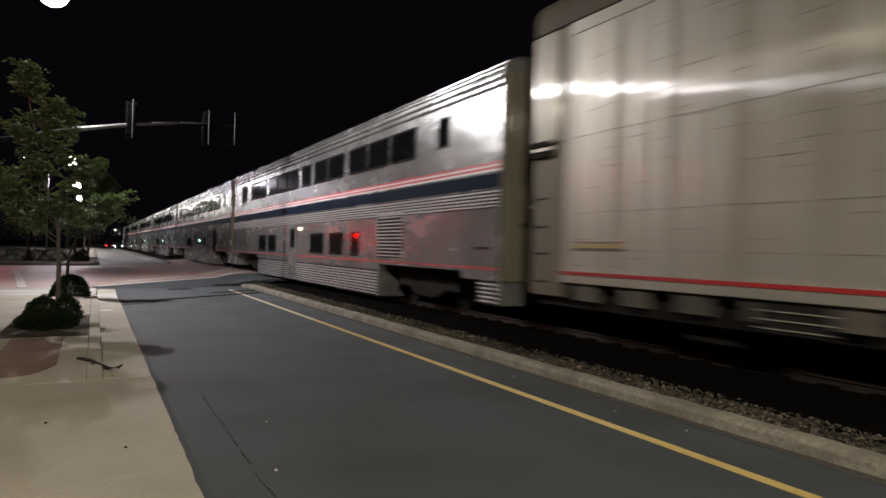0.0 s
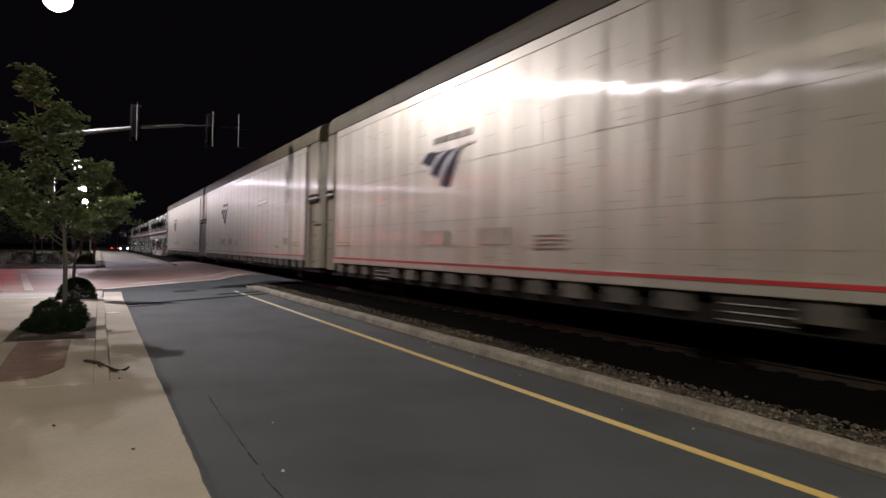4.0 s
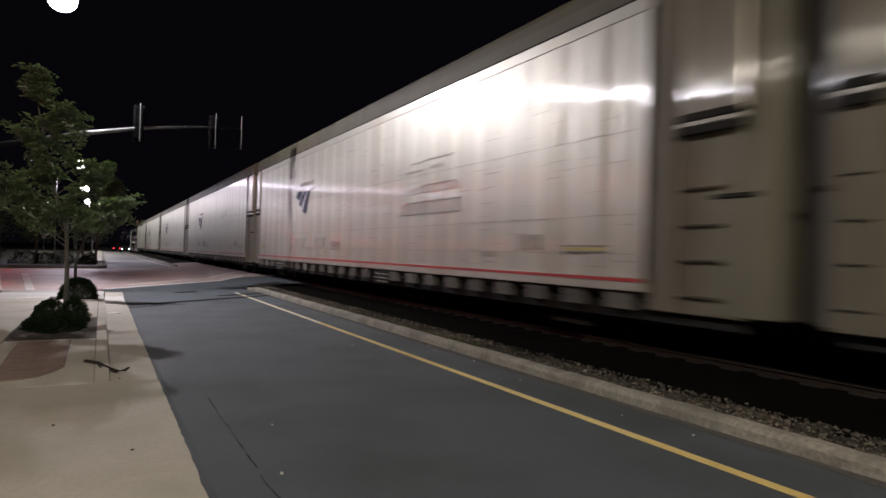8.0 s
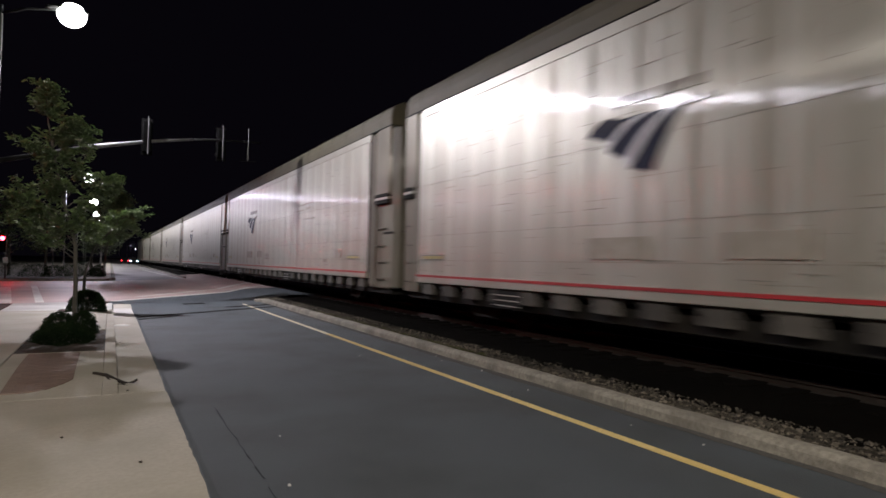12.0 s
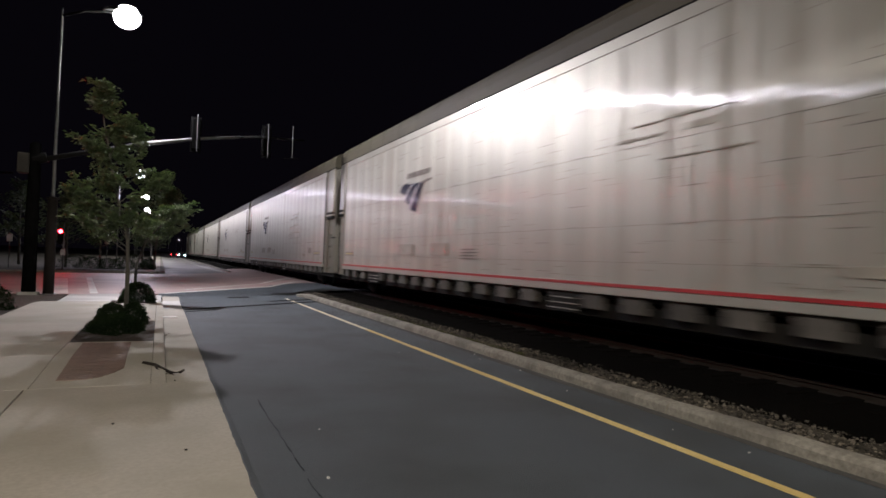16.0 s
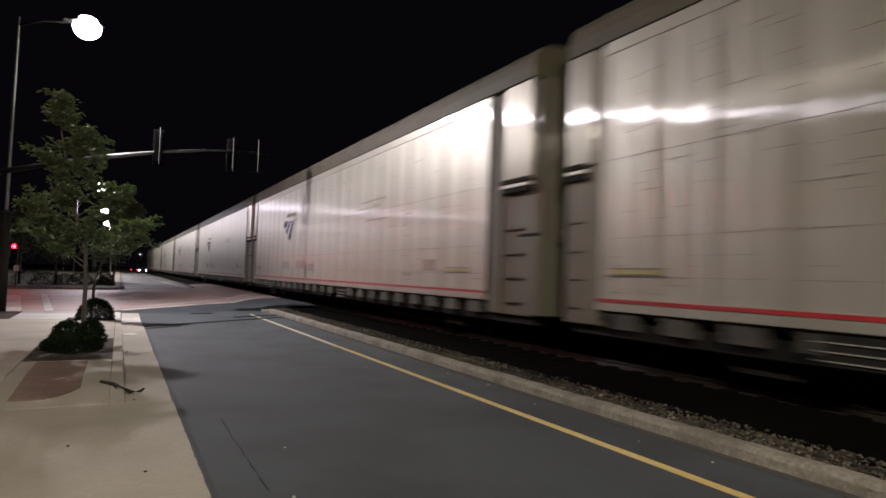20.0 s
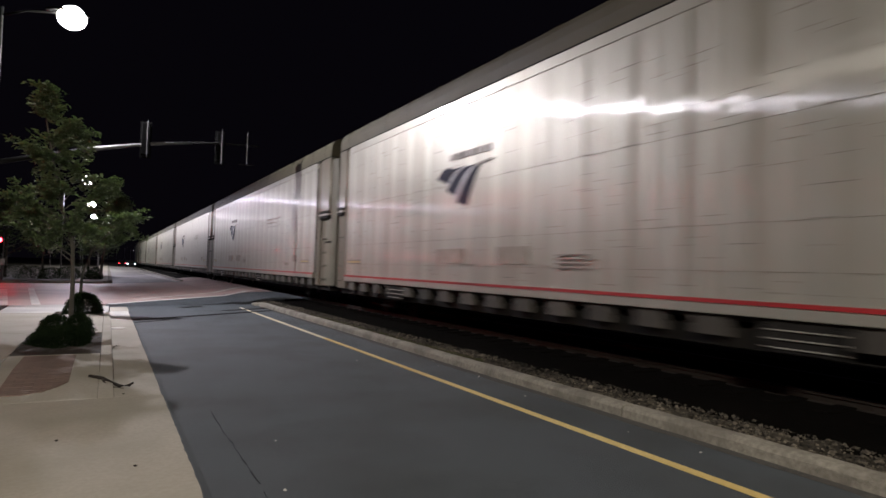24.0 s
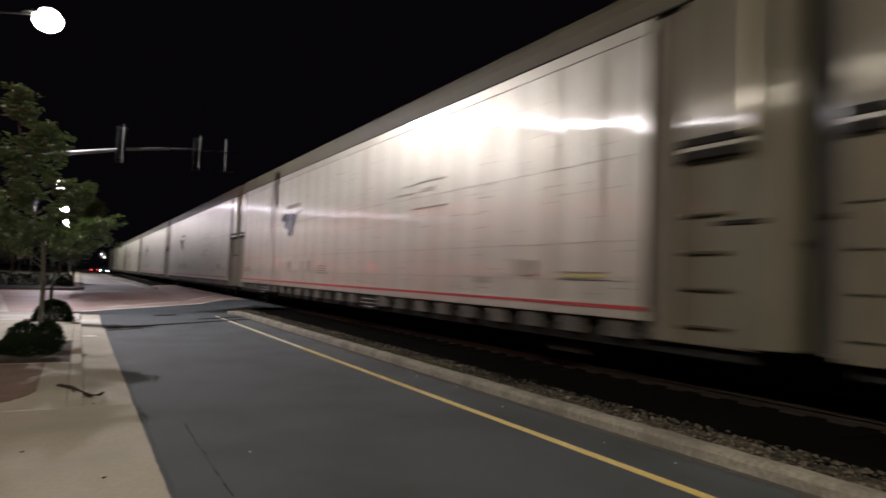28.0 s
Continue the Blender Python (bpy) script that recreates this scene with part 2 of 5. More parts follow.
COACH_RED = material("coach_red_band", (0.50, 0.05, 0.06), (0.58, 0.07, 0.08), 5, 0.4)
COACH_WHITE = material("coach_white_band", (0.75, 0.74, 0.74), (0.8, 0.8, 0.8), 5, 0.4)
WINDOW = material("dark_window_glass", (0.006, 0.007, 0.009), (0.009, 0.010, 0.012), 2, 0.06, rough_var=0.02, spec=0.35)
POLE_GREY = material("galvanised_pole", (0.13, 0.13, 0.13), (0.20, 0.20, 0.20), 10, 0.5, metal=0.5)
POLE_DARK = material("dark_pole", (0.006, 0.006, 0.006), (0.011, 0.0105, 0.010), 10, 0.85, spec=0.15)
POLE_BROWN = material("weathered_brown_pole", (0.012, 0.010, 0.009), (0.022, 0.018, 0.016), 10, 0.8, stretch=(1, 1, 0.15), spec=0.2)
SIGNAL_BLACK = material("signal_housing", (0.004, 0.004, 0.004), (0.008, 0.008, 0.008), 10, 0.95, spec=0.0)
SIGN_BACK = material("aluminium_sign_back", (0.30, 0.30, 0.31), (0.4, 0.4, 0.41), 10, 0.45, metal=0.5)
BARK = material("young_bark", (0.060, 0.057, 0.047), (0.105, 0.100, 0.084), 24, 0.9, bump=0.6, bump_scale=60, stretch=(1, 1, 0.3))
def leaf_material(name, c1, c2, through_share=0.4, rough=0.6, spec=0.5):
    m = material(name, c1, c2, 7, rough, spec=spec, c3=[v * 1.2 for v in c1], big=2.2)
    nt = m.node_tree
    b, out = nt.nodes["Principled BSDF"], nt.nodes["Material Output"]
    tr, mix = nt.nodes.new("ShaderNodeBsdfTranslucent"), nt.nodes.new("ShaderNodeMixShader")
    tr.inputs[0].default_value = (c2[0] * 1.3, c2[1] * 1.5, c2[2] * 0.8, 1)
    mix.inputs[0].default_value = through_share
    nt.links.new(b.outputs[0], mix.inputs[1])
    nt.links.new(tr.outputs[0], mix.inputs[2])
    nt.links.new(mix.outputs[0], out.inputs[0])
    return m


LEAF = leaf_material("oak_leaf", (0.040, 0.062, 0.028), (0.100, 0.130, 0.062), 0.25, 0.4)
SHRUB_LEAF = leaf_material("shrub_leaf", (0.010, 0.017, 0.009), (0.021, 0.031, 0.016), 0.12, 0.85, 0.0)
DARK_LEAF = leaf_material("far_leaf", (0.034, 0.046, 0.022), (0.052, 0.068, 0.032), 0.25)
TWIG = material("fallen_branch_bark", (0.012, 0.009, 0.007), (0.03, 0.022, 0.016), 30, 0.9, bump=0.5)
LENS_WHITE = glow("lamp_lens", (1.0, 0.97, 0.93), 60)
RED_LENS = glow("red_signal_lens", (1.0, 0.0013, 0.0032), 700)
DIM_RED_LENS = glow("dim_red_signal_lens", (1.0, 0.0016, 0.004), 480)
POST_RED_LENS = glow("corner_red_signal_lens", (1.0, 0.0008, 0.0014), 900)
BRIGHT_RED_LENS = glow("bright_red_signal_lens", (1.0, 0.0012, 0.0024), 1500)
TAIL_LENS = glow("tail_lens", (1.0, 0.04, 0.05), 6)
AMBER_LENS = glow("amber_marker_lens", (1.0, 0.82, 0.55), 5)
GREEN_LENS = glow("green_marker_lens", (0.5, 1.0, 0.8), 4)
HEADLIGHT = glow("headlight_lens", (0.6, 0.9, 1.0), 30)


# ---- mesh helpers ----
def part(name, bm, mat, parent=None, label="", smooth=False):
    me = bpy.data.meshes.new(name)
    bm.normal_update()
    bm.to_mesh(me)
    bm.free()
    if mat:
        me.materials.append(mat)
    if smooth:
        for p in me.polygons:
            p.use_smooth = True
    ob = new(name, me)
    ob.parent = parent
    if label:
        ob["label"] = label
    return ob


def box(bm, x0, x1, y0, y1, z0, z1, bevel=0.0):
    v = [bm.verts.new((x, y, z)) for z in (z0, z1) for y in (y0, y1) for x in (x0, x1)]
    fs = [bm.faces.new([v[i] for i in q]) for q in ((0, 2, 3, 1), (4, 5, 7, 6), (0, 1, 5, 4), (2, 6, 7, 3), (0, 4, 6, 2), (1, 3, 7, 5))]
    if bevel:
        edges = list({e for f in fs for e in f.edges})
        bmesh.ops.bevel(bm, geom=edges, offset=bevel, segments=1, affect="EDGES")
    return bm


def boxm(x0, x1, y0, y1, z0, z1, bevel=0.0):
    return box(bmesh.new(), x0, x1, y0, y1, z0, z1, bevel)


def prism(bm, outline, h0, h1):
    """An upright slab over an outline in x, y."""
    lo = [bm.verts.new((x, y, h0)) for x, y in outline]
    hi = [bm.verts.new((x, y, h1)) for x, y in outline]
    n = len(outline)
    bm.faces.new(hi)
    bm.faces.new(lo[::-1])
    for i in range(n):
        bm.faces.new((lo[i], lo[(i + 1) % n], hi[(i + 1) % n], hi[i]))
    bmesh.ops.recalc_face_normals(bm, faces=bm.faces)
    return bm


def extrude_y(bm, profile, y0, y1, close=True):
    """A profile in x, z drawn out along y."""
    a = [bm.verts.new((x, y0, z)) for x, z in profile]
    b = [bm.verts.new((x, y1, z)) for x, z in profile]
    n = len(profile)
    for i in range(n if close else n - 1):
        j = (i + 1) % n
        bm.faces.new((a[i], a[j], b[j], b[i]))
    if close:
        bm.faces.new(a[::-1])
        bm.faces.new(b)
    bmesh.ops.recalc_face_normals(bm, faces=bm.faces)
    return bm


def tube(bm, points, radii, sides=8):
    """A tapered tube through the points."""
    rings = []
    for i, p in enumerate(points):
        p = Vector(p)
        d = (Vector(points[min(i + 1, len(points) - 1)]) - Vector(points[max(i - 1, 0)])).normalized()
        a = d.orthogonal().normalized() if abs(d.z) < 0.98 else Vector((1, 0, 0))
        a = (a - d * a.dot(d)).normalized()
        b = d.cross(a)
        rings.append([bm.verts.new(p + radii[i] * (a * math.cos(t) + b * math.sin(t))) for t in [2 * math.pi * k / sides for k in range(sides)]])
    for r, s in zip(rings, rings[1:]):
        for k in range(sides):
            bm.faces.new((r[k], r[(k + 1) % sides], s[(k + 1) % sides], s[k]))
    bm.faces.new(rings[0][::-1])
    bm.faces.new(rings[-1])
    return bm


def tubem(points, radii, sides=8):
    return tube(bmesh.new(), points, radii, sides)


def thing(name, x, y, z, label, category, group="", kind="", rz=0):
    e = new(name)
    e.matrix_world = pose(x, y, z, 0, 0, rz)
    return tagged(e, label, category, group, kind)


def setting(name, bm, mat, label, category):
    return tagged(part(name, bm, mat), label, category, "", "structure")


# ---- the track's line: straight beside the street, then bending away to the right ----
TRACK_X, BEND, RADIUS, RAIL_Z, DRIFT = 8.17, 162.0, 380.0, 0.2, 0.0031


def on_track(s, side=0.0):
    """The place at s metres along the track, and the heading there in radians (clockwise)."""
    x0 = TRACK_X - DRIFT * (s - 10)
    if s <= BEND:
        return x0 + side, s, -DRIFT
    a = (s - BEND) / RADIUS
    return x0 + RADIUS * (1 - math.cos(a)) + side * math.cos(a), BEND + RADIUS * math.sin(a) - side * math.sin(a), a - DRIFT


def along_track(profile, s_values):
    """A profile in (side, z) swept along the track."""
    bm = bmesh.new()
    rings = []
    for s in s_values:
        ring = []
        for side, z in profile:
            x, y, a = on_track(s, side)
            ring.append(bm.verts.new((x, y, z)))
        rings.append(ring)
    for r, q in zip(rings, rings[1:]):
        for i in range(len(profile) - 1):
            bm.faces.new((r[i], r[i + 1], q[i + 1], q[i]))
    bmesh.ops.recalc_face_normals(bm, faces=bm.faces)
    return bm


S_LINE = [-60, -30, -10, 0, 10, 20, 30, 60, 90, 128, BEND] + [BEND + 8 * i for i in range(1, 78)]

# ---- ground, road, kerbs and sidewalk ----
bm = bmesh.new()
bmesh.ops.create_grid(bm, x_segments=8, y_segments=8, size=1500)
for v in bm.verts:
    v.co.z = -0.06
setting("ground", bm, GROUND, "bare dark earth reaching into the night", "ground")

setting("road", prism(bmesh.new(), [(0.61, -45), (4.85, -45), (4.85, 23.5), (5.4, 24.6), (14, 36), (14, 57.9), (5.2, 49.4), (0.35, 44.2), (0.0, 44), (0.0, 22), (0.61, 19.8)], -0.2, 0.0), ASPHALT, "dark grey worn asphalt street beside the track", "road")
setting("road_far", prism(bmesh.new(), [(5.2, 49.41), (4.9, 50), (4.9, 420), (0.35, 420), (0.35, 44.22)], -0.2, 0.0), OLD_ASPHALT, "pale worn asphalt street beyond the intersection", "road")
setting("crossing", prism(bmesh.new(), [(-45, 21.0), (-3.3, 22.9), (-1.2, 23.1), (0.13, 23.6), (7.03, 32.6), (13.9, 41.5), (13.9, 57), (5.2, 49.5), (0.6, 44.2), (-0.2, 43.5), (-8.4, 41), (-45, 30)], -0.15, 0.004), PAVER_RED, "stamped red brick intersection paving", "road")
gutter = setting("gutter", bmesh.new(), CONCRETE, "pale concrete gutter pan along the kerb", "gutter")


def slab_quad(name, parent, mat, x0, x1, y0, y1, za, zb, gap=0.008, thick=0.16):
    """A paving slab whose top runs from za at its near end to zb at its far end."""
    bm = bmesh.new()
    x0, x1, y0, y1 = x0 + gap, x1 - gap, y0 + gap, y1 - gap
    e = 0.006
    rings = []
    for inset, dz in ((0, -thick), (0, -e), (e, 0)):
        rings.append([bm.verts.new(p) for p in ((x0 + inset, y0 + inset, za + dz), (x1 - inset, y0 + inset, za + dz), (x1 - inset, y1 - inset, zb + dz), (x0 + inset, y1 - inset, zb + dz))])
    for r, q in zip(rings, rings[1:]):
        for i in range(4):
            bm.faces.new((r[i], r[(i + 1) % 4], q[(i + 1) % 4], q[i]))
    bm.faces.new(rings[-1])
    bm.faces.new(rings[0][::-1])
    bmesh.ops.recalc_face_normals(bm, faces=bm.faces)
    return part(name, bm, mat, parent)


def top(y):
    """The height of the sidewalk: flush with the road by the camera, raised behind the kerb, and down again at the corner."""
    return float(np.interp(y, [7.6, 9.4, 18.2, 19.6], [0.012, 0.085, 0.085, 0.02]))


for a, b in ((7.6, 11.0), (11.0, 14.0), (14.0, 17.25), (20.25, 22.0)):
    slab_quad("slab", gutter, CONCRETE, 0.125, 0.62, a, b, 0.012, 0.012, gap=0.003)
slab_quad("slab", gutter, PALE_CONCRETE, 0.12, 0.6, 17.26, 20.24, 0.012, 0.012, gap=0.004)

sidewalk = setting("sidewalk", bmesh.new(), CONCRETE, "broad pale concrete sidewalk with tooled joints", "sidewalk")
ROWS_Y = [-30, -21, -12, -6, 0, 7.6, 9.4, 10.66, 13.75, 16.4, 18.2, 19.6]
for a, b in zip(ROWS_Y, ROWS_Y[1:]):
    columns = [(-2.86, -1.19), (-1.19, -0.03), (-0.03, 0.125)] if a >= 7.6 else [(-2.86, -1.22), (-1.22, 0.62)]
    for i, (c, d) in enumerate(columns):
        if i == 1 and (a == 10.66 or a == 18.2):
            continue
        slab_quad("slab", sidewalk, CONCRETE, c, d, a, b, top(a), top(b), gap=0.0012 if a == 7.6 else 0.005 if i < 2 else 0.003)
# dark filling of the joints, a little below the slabs
for a, b in ((-30, 7.6), (9.4, 18.2)):
    part("joint_bed", boxm(-2.86, 0.12 if a > 0 else 0.6, a, b, -0.2, top((a + b) / 2) - 0.02), JOINT, sidewalk)
ramp = setting("kerb_ramp", prism(bmesh.new(), [(-2.5, 19.62), (-0.05, 19.62), (0.1, 20.0), (0.1, 22.3), (-1.2, 23.05), (-2.55, 22.6)], -0.15, 0.022), PALE_CONCRETE, "clean pale concrete kerb ramp at the corner", "ramp")

# kerb between the street and the track, in cast lengths with open joints
track_kerb = setting("kerb", bmesh.new(), KERB, "weathered concrete kerb with chipped edges beside the ballast", "kerb")


def kerb_length(y0, y1):
    bm = bmesh.new()
    prof = [(4.85, -0.1), (4.865, 0.09), (4.885, 0.118), (4.92, 0.13), (5.05, 0.13), (5.08, 0.11), (5.08, -0.1)]
    n = max(2, int((y1 - y0) / 0.11))
    rings = []
    for i in range(n + 1):
        y = y0 + (y1 - y0) * i / n
        w = 0.008 * noise.noise((y * 2.3, 1.7, 0)) + 0.006 * noise.noise((y * 8.0, 4.7, 0))
        rings.append([bm.verts.new((x + (w if z > 0.05 else 0), y, z + (0.6 * w if z > 0.05 else 0))) for x, z in prof])
    for r, q in zip(rings, rings[1:]):
        for i in range(len(prof) - 1):
            bm.faces.new((r[i], r[i + 1], q[i + 1], q[i]))
    bm.faces.new(rings[0])
    bm.faces.new(rings[-1][::-1])
    bmesh.ops.recalc_face_normals(bm, faces=bm.faces)
    return part("kerb_stone", bm, KERB, track_kerb)


for a, b in ((-25, -16), (-16, -8), (-8, -1.2), (-1.2, 4.78), (4.80, 8.3), (8.32, 12.4), (12.42, 16.6), (16.62, 20.6), (20.62, 22.6)):
    kerb_length(a, b)
part("kerb_stone", prism(bmesh.new(), [(4.7, 22.6), (5.06, 22.35), (5.3, 22.8), (5.0, 23.5), (4.75, 23.3)], -0.1, 0.075), KERB, track_kerb)
far_kerb = setting("kerb_far", bmesh.new(), KERB, "low concrete kerb beyond the intersection", "kerb")
part("kerb_stone", prism(bmesh.new(), [(-45, 30.1), (-8.4, 41.1), (-0.2, 43.6), (-0.2, 43.9), (-8.5, 41.4), (-45, 30.4)], -0.1, 0.12), KERB, far_kerb)
part("kerb_stone", prism(bmesh.new(), [(0.0, 44.4), (0.35, 46.5), (0.35, 420), (0.1, 420), (0.1, 46.6), (-0.2, 44.4)], -0.1, 0.12), KERB, far_kerb)
part("kerb_stone", prism(bmesh.new(), [(4.9, 50), (5.1, 50), (4.9, 165), (4.7, 165)], -0.1, 0.12), KERB, far_kerb)
setting("sidewalk_far", prism(bmesh.new(), [(-2.2, 43.4), (-0.25, 43.95), (0.08, 46.6), (0.08, 420), (-1.7, 420), (-1.7, 46)], -0.1, 0.11), CONCRETE, "concrete sidewalk beyond the intersection", "sidewalk")

# planting strips
setting("planting_strip", prism(bmesh.new(), [(-2.88, 9.0), (-2.88, 19.6), (-2.5, 19.64), (-2.6, 22.5), (-45, 20.5), (-45, 2), (-9, 4)], -0.15, 0.03), MULCH, "dark bark mulch beside the sidewalk", "mulch")
for a, b, h in ((10.68, 13.74, 0.07), (18.21, 19.59, 0.05)):
    bm = bmesh.new()
    bmesh.ops.create_grid(bm, x_segments=14, y_segments=24, size=0.5)
    for v in bm.verts:
        v.co = Vector((-0.61 + v.co.x * 1.14, (a + b) / 2 + v.co.y * (b - a), h + 0.025 * noise.noise((v.co.x * 9, v.co.y * 14, a))))
    setting("tree_pit", bm, MULCH, "square tree pit filled with bark mulch", "tree pit")

# painted lines, 4 mm proud
def line(name, mat, a, b, width, label, z0=-0.01, z1=0.005):
    a, b = Vector(a), Vector(b)
    d = (b - a).normalized()
    s = Vector((-d.y, d.x)) * width / 2
    return setting(name, prism(bmesh.new(), [tuple(a + s), tuple(b + s), tuple(b - s), tuple(a - s)], z0, z1), mat, label, "road marking")


line("yellow_line", YELLOW_LINE, (4.06, -45), (4.06, 12.4), 0.10, "worn yellow edge line on the asphalt")
# the far stretch is drawn in a paler yellow
line("yellow_line", PALE_YELLOW, (4.06, 12.4), (4.06, 21.7), 0.10, "far stretch of the yellow edge line, almost white")
line("crosswalk_line", WHITE_LINE, (0.13, 23.63), (7.03, 32.56), 0.22, "worn white line across the street", z1=0.009)
line("crosswalk_line", WHITE_LINE, (0.96, 26.2), (7.22, 36.6), 0.2, "worn white line across the street", z1=0.009)
line("crosswalk_line", WHITE_LINE, (-1.93, 23.3), (-3.26, 36.1), 0.24, "white line of the side street's crosswalk", z1=0.009)
line("crosswalk_line", WHITE_LINE, (-3.0, 23.1), (-4.3, 34.0), 0.7, "white line of the side street's crosswalk", z1=0.009)
line("lane_line", WHITE_LINE, (3.57, 84.0), (4.6, 50.0), 0.14, "white edge line beyond the intersection")
# near-black strips laid slantwise over the asphalt
line("asphalt_strip", ROAD_BLACK, (0.62, 17.22), (4.85, 20.3), 0.23, "dark strip slanting across the asphalt", z1=0.009)
line("asphalt_strip", ROAD_BLACK, (3.3, 20.3), (4.84, 21.25), 0.26, "dark patch beside the strip", z1=0.0095)
line("asphalt_strip", ROAD_BLACK, (0.55, 16.55), (1.45, 17.2), 0.10, "dark patch beside the strip", z1=0.0095)
setting("utility_cover", prism(bmesh.new(), [(2.2, 21.7), (2.9, 22.0), (2.85, 22.4), (2.15, 22.1)], -0.01, 0.006), ROAD_BLACK, "dark iron utility cover in the asphalt", "cover")
# a long crack parallel to the gutter
bm = bmesh.new()
pts = [(0.98 + 0.035 * noise.noise((i * 0.9, 3, 0)) + 0.012 * noise.noise((i * 3.1, 9, 0)), 1.6 + i * 0.15) for i in range(34)]
for (x0, y0), (x1, y1) in zip(pts, pts[1:]):
    w = 0.002 + 0.006 * random.random()
    if random.random() < 0.18:
        continue
    bm.faces.new([bm.verts.new(p) for p in ((x0 - w, y0, 0.003), (x0 + w, y0, 0.003), (x1 + w, y1, 0.003), (x1 - w, y1, 0.003))])
setting("asphalt_crack", bm, OLD_TAR, "thin crack running along the asphalt", "crack")

# dirt against the kerb, its dark colour also painting the shade at the foot
bm = bmesh.new()
prev = None
for i in range(420):
    y = -4.0 + i * 0.062
    w = 4.74 + 0.045 * noise.noise((y * 0.7, 8.5, 0)) + 0.03 * noise.noise((y * 3.1, 1.5, 0))
    cur = [bm.verts.new(p) for p in ((4.862, y, 0.010), (w, y, 0.0035))]
    if prev:
        bm.faces.new((prev[0], cur[0], cur[1], prev[1]))
    prev = cur
bmesh.ops.recalc_face_normals(bm, faces=bm.faces)
setting("gutter_grit_shade", bm, KERB_GRIT_SHADE, "dark strip of grit and painted shade along the kerb", "grit")

# ragged edge where the asphalt laps onto the concrete
bm = bmesh.new()
prev = None
for i in range(330):
    y = -3.0 + i * 0.069
    w = 0.602 + 0.010 * noise.noise((y * 1.1, 5.5, 0)) + 0.016 * noise.noise((y * 7.0, 2.5, 0))
    cur = [bm.verts.new(p) for p in ((0.66, y, 0.002), (w + 0.012, y, 0.0165), (w, y, 0.008))]
    if prev:
        bm.faces.new((prev[0], cur[0], cur[1], prev[1]))
        bm.faces.new((prev[1], cur[1], cur[2], prev[2]))
    prev = cur
bmesh.ops.recalc_face_normals(bm, faces=bm.faces)
setting("asphalt_edge", bm, ASPHALT, "ragged edge of the asphalt along the concrete", "road edge")

# brick panel in the sidewalk
panel = setting("brick_panel", bmesh.new(), BRICK, "red-brown brick paver panel set in the sidewalk", "paving")


def panel_foot(x):
    """Where the panel's rounded near edge lies."""
    return 7.92 + 0.55 * (max(0.0, x + 0.90) / 0.56) ** 3


bm = bmesh.new()
prev = None
for i in range(15):
    x = -0.985 + 0.645 * i / 14
    cur = [bm.verts.new((x, y, top(y) + 0.006)) for y in [panel_foot(x) + (9.4 - panel_foot(x)) * k / 6 for k in range(7)] + [10.5]]
    if prev:
        for k in range(7):
            bm.faces.new((prev[k], cur[k], cur[k + 1], prev[k + 1]))
    prev = cur
part("mortar_bed", bm, MORTAR, panel)
for j in range(26):
    y = 7.96 + j * 0.1
    x, first = -0.985, True
    while x < -0.37:
        e = min(-0.34, x + (0.1 if first and j % 2 else 0.2))
        n = 4 if panel_foot(e) > y - 0.05 else 1
        near = [(x + 0.003 + (e - x - 0.006) * k / n, max(-0.047, panel_foot(x + (e - x) * k / n) - y)) for k in range(n + 1)]
        near = [(px, py) for px, py in near if py < 0.040]
        if len(near) > 1:
            b = part("brick", prism(bmesh.new(), near + [(near[-1][0], 0.047), (near[0][0], 0.047)], -0.04, 0.010), BRICK, panel)
            b.matrix_basis = pose(0, y, top(y) + random.uniform(-0.0012, 0.0012), math.degrees(math.atan2(top(y + .05) - top(y - .05), .1)))
        x, first = e, False

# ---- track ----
# ballast bed, its colour carrying the dark beneath the train
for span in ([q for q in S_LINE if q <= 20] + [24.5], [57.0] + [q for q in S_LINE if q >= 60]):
    setting("shaded_ballast_bed", along_track([(-3.1, -0.05), (-3.08, 0.06), (-2.4, 0.09), (-1.5, 0.08), (1.5, 0.08), (2.6, 0.05), (3.6, -0.05)], span), SHADED_BED, "crushed-stone ballast, near black with the train's shade in its colour", "ballast")
CROSSING = [(-3.3, -0.02), (-3.2, 0.01), (-1.9, 0.15), (-0.80, 0.185), (-0.79, 0.10), (-0.64, 0.10), (-0.63, 0.185), (0.63, 0.185), (0.64, 0.10), (0.79, 0.10), (0.80, 0.185), (1.9, 0.15), (3.6, -0.02)]
setting("grade_crossing", along_track(CROSSING, [24.3, 27, 30.6]), ASPHALT, "grey paved level crossing flush with the rails", "level crossing")
setting("grade_crossing_brick", along_track(CROSSING, [30.6, 40, 48, 57.3]), PAVER_RED, "stamped red brick level crossing flush with the rails", "level crossing")
for (xa, ya), (xb, yb) in (((4.7, 29.54), (7.2, 32.78)), ((4.7, 32.41), (7.1, 36.40))):
    # the crosswalk lines climb the approach to the rails
    bm = bmesh.new()
    rows = []
    for i in range(9):
        x, y = xa + (xb - xa) * i / 8, ya + (yb - ya) * i / 8
        z = float(np.interp(x - on_track(y)[0], [p for p, q in CROSSING[:4]], [q for p, q in CROSSING[:4]])) + 0.012
        rows.append([bm.verts.new((x - 0.10, y + 0.06, z)), bm.verts.new((x + 0.10, y - 0.06, z))])
    for r, q in zip(rows, rows[1:]):
        bm.faces.new((r[0], r[1], q[1], q[0]))
    setting("crosswalk_line", bm, WHITE_LINE, "worn white line climbing to the rails", "road marking")
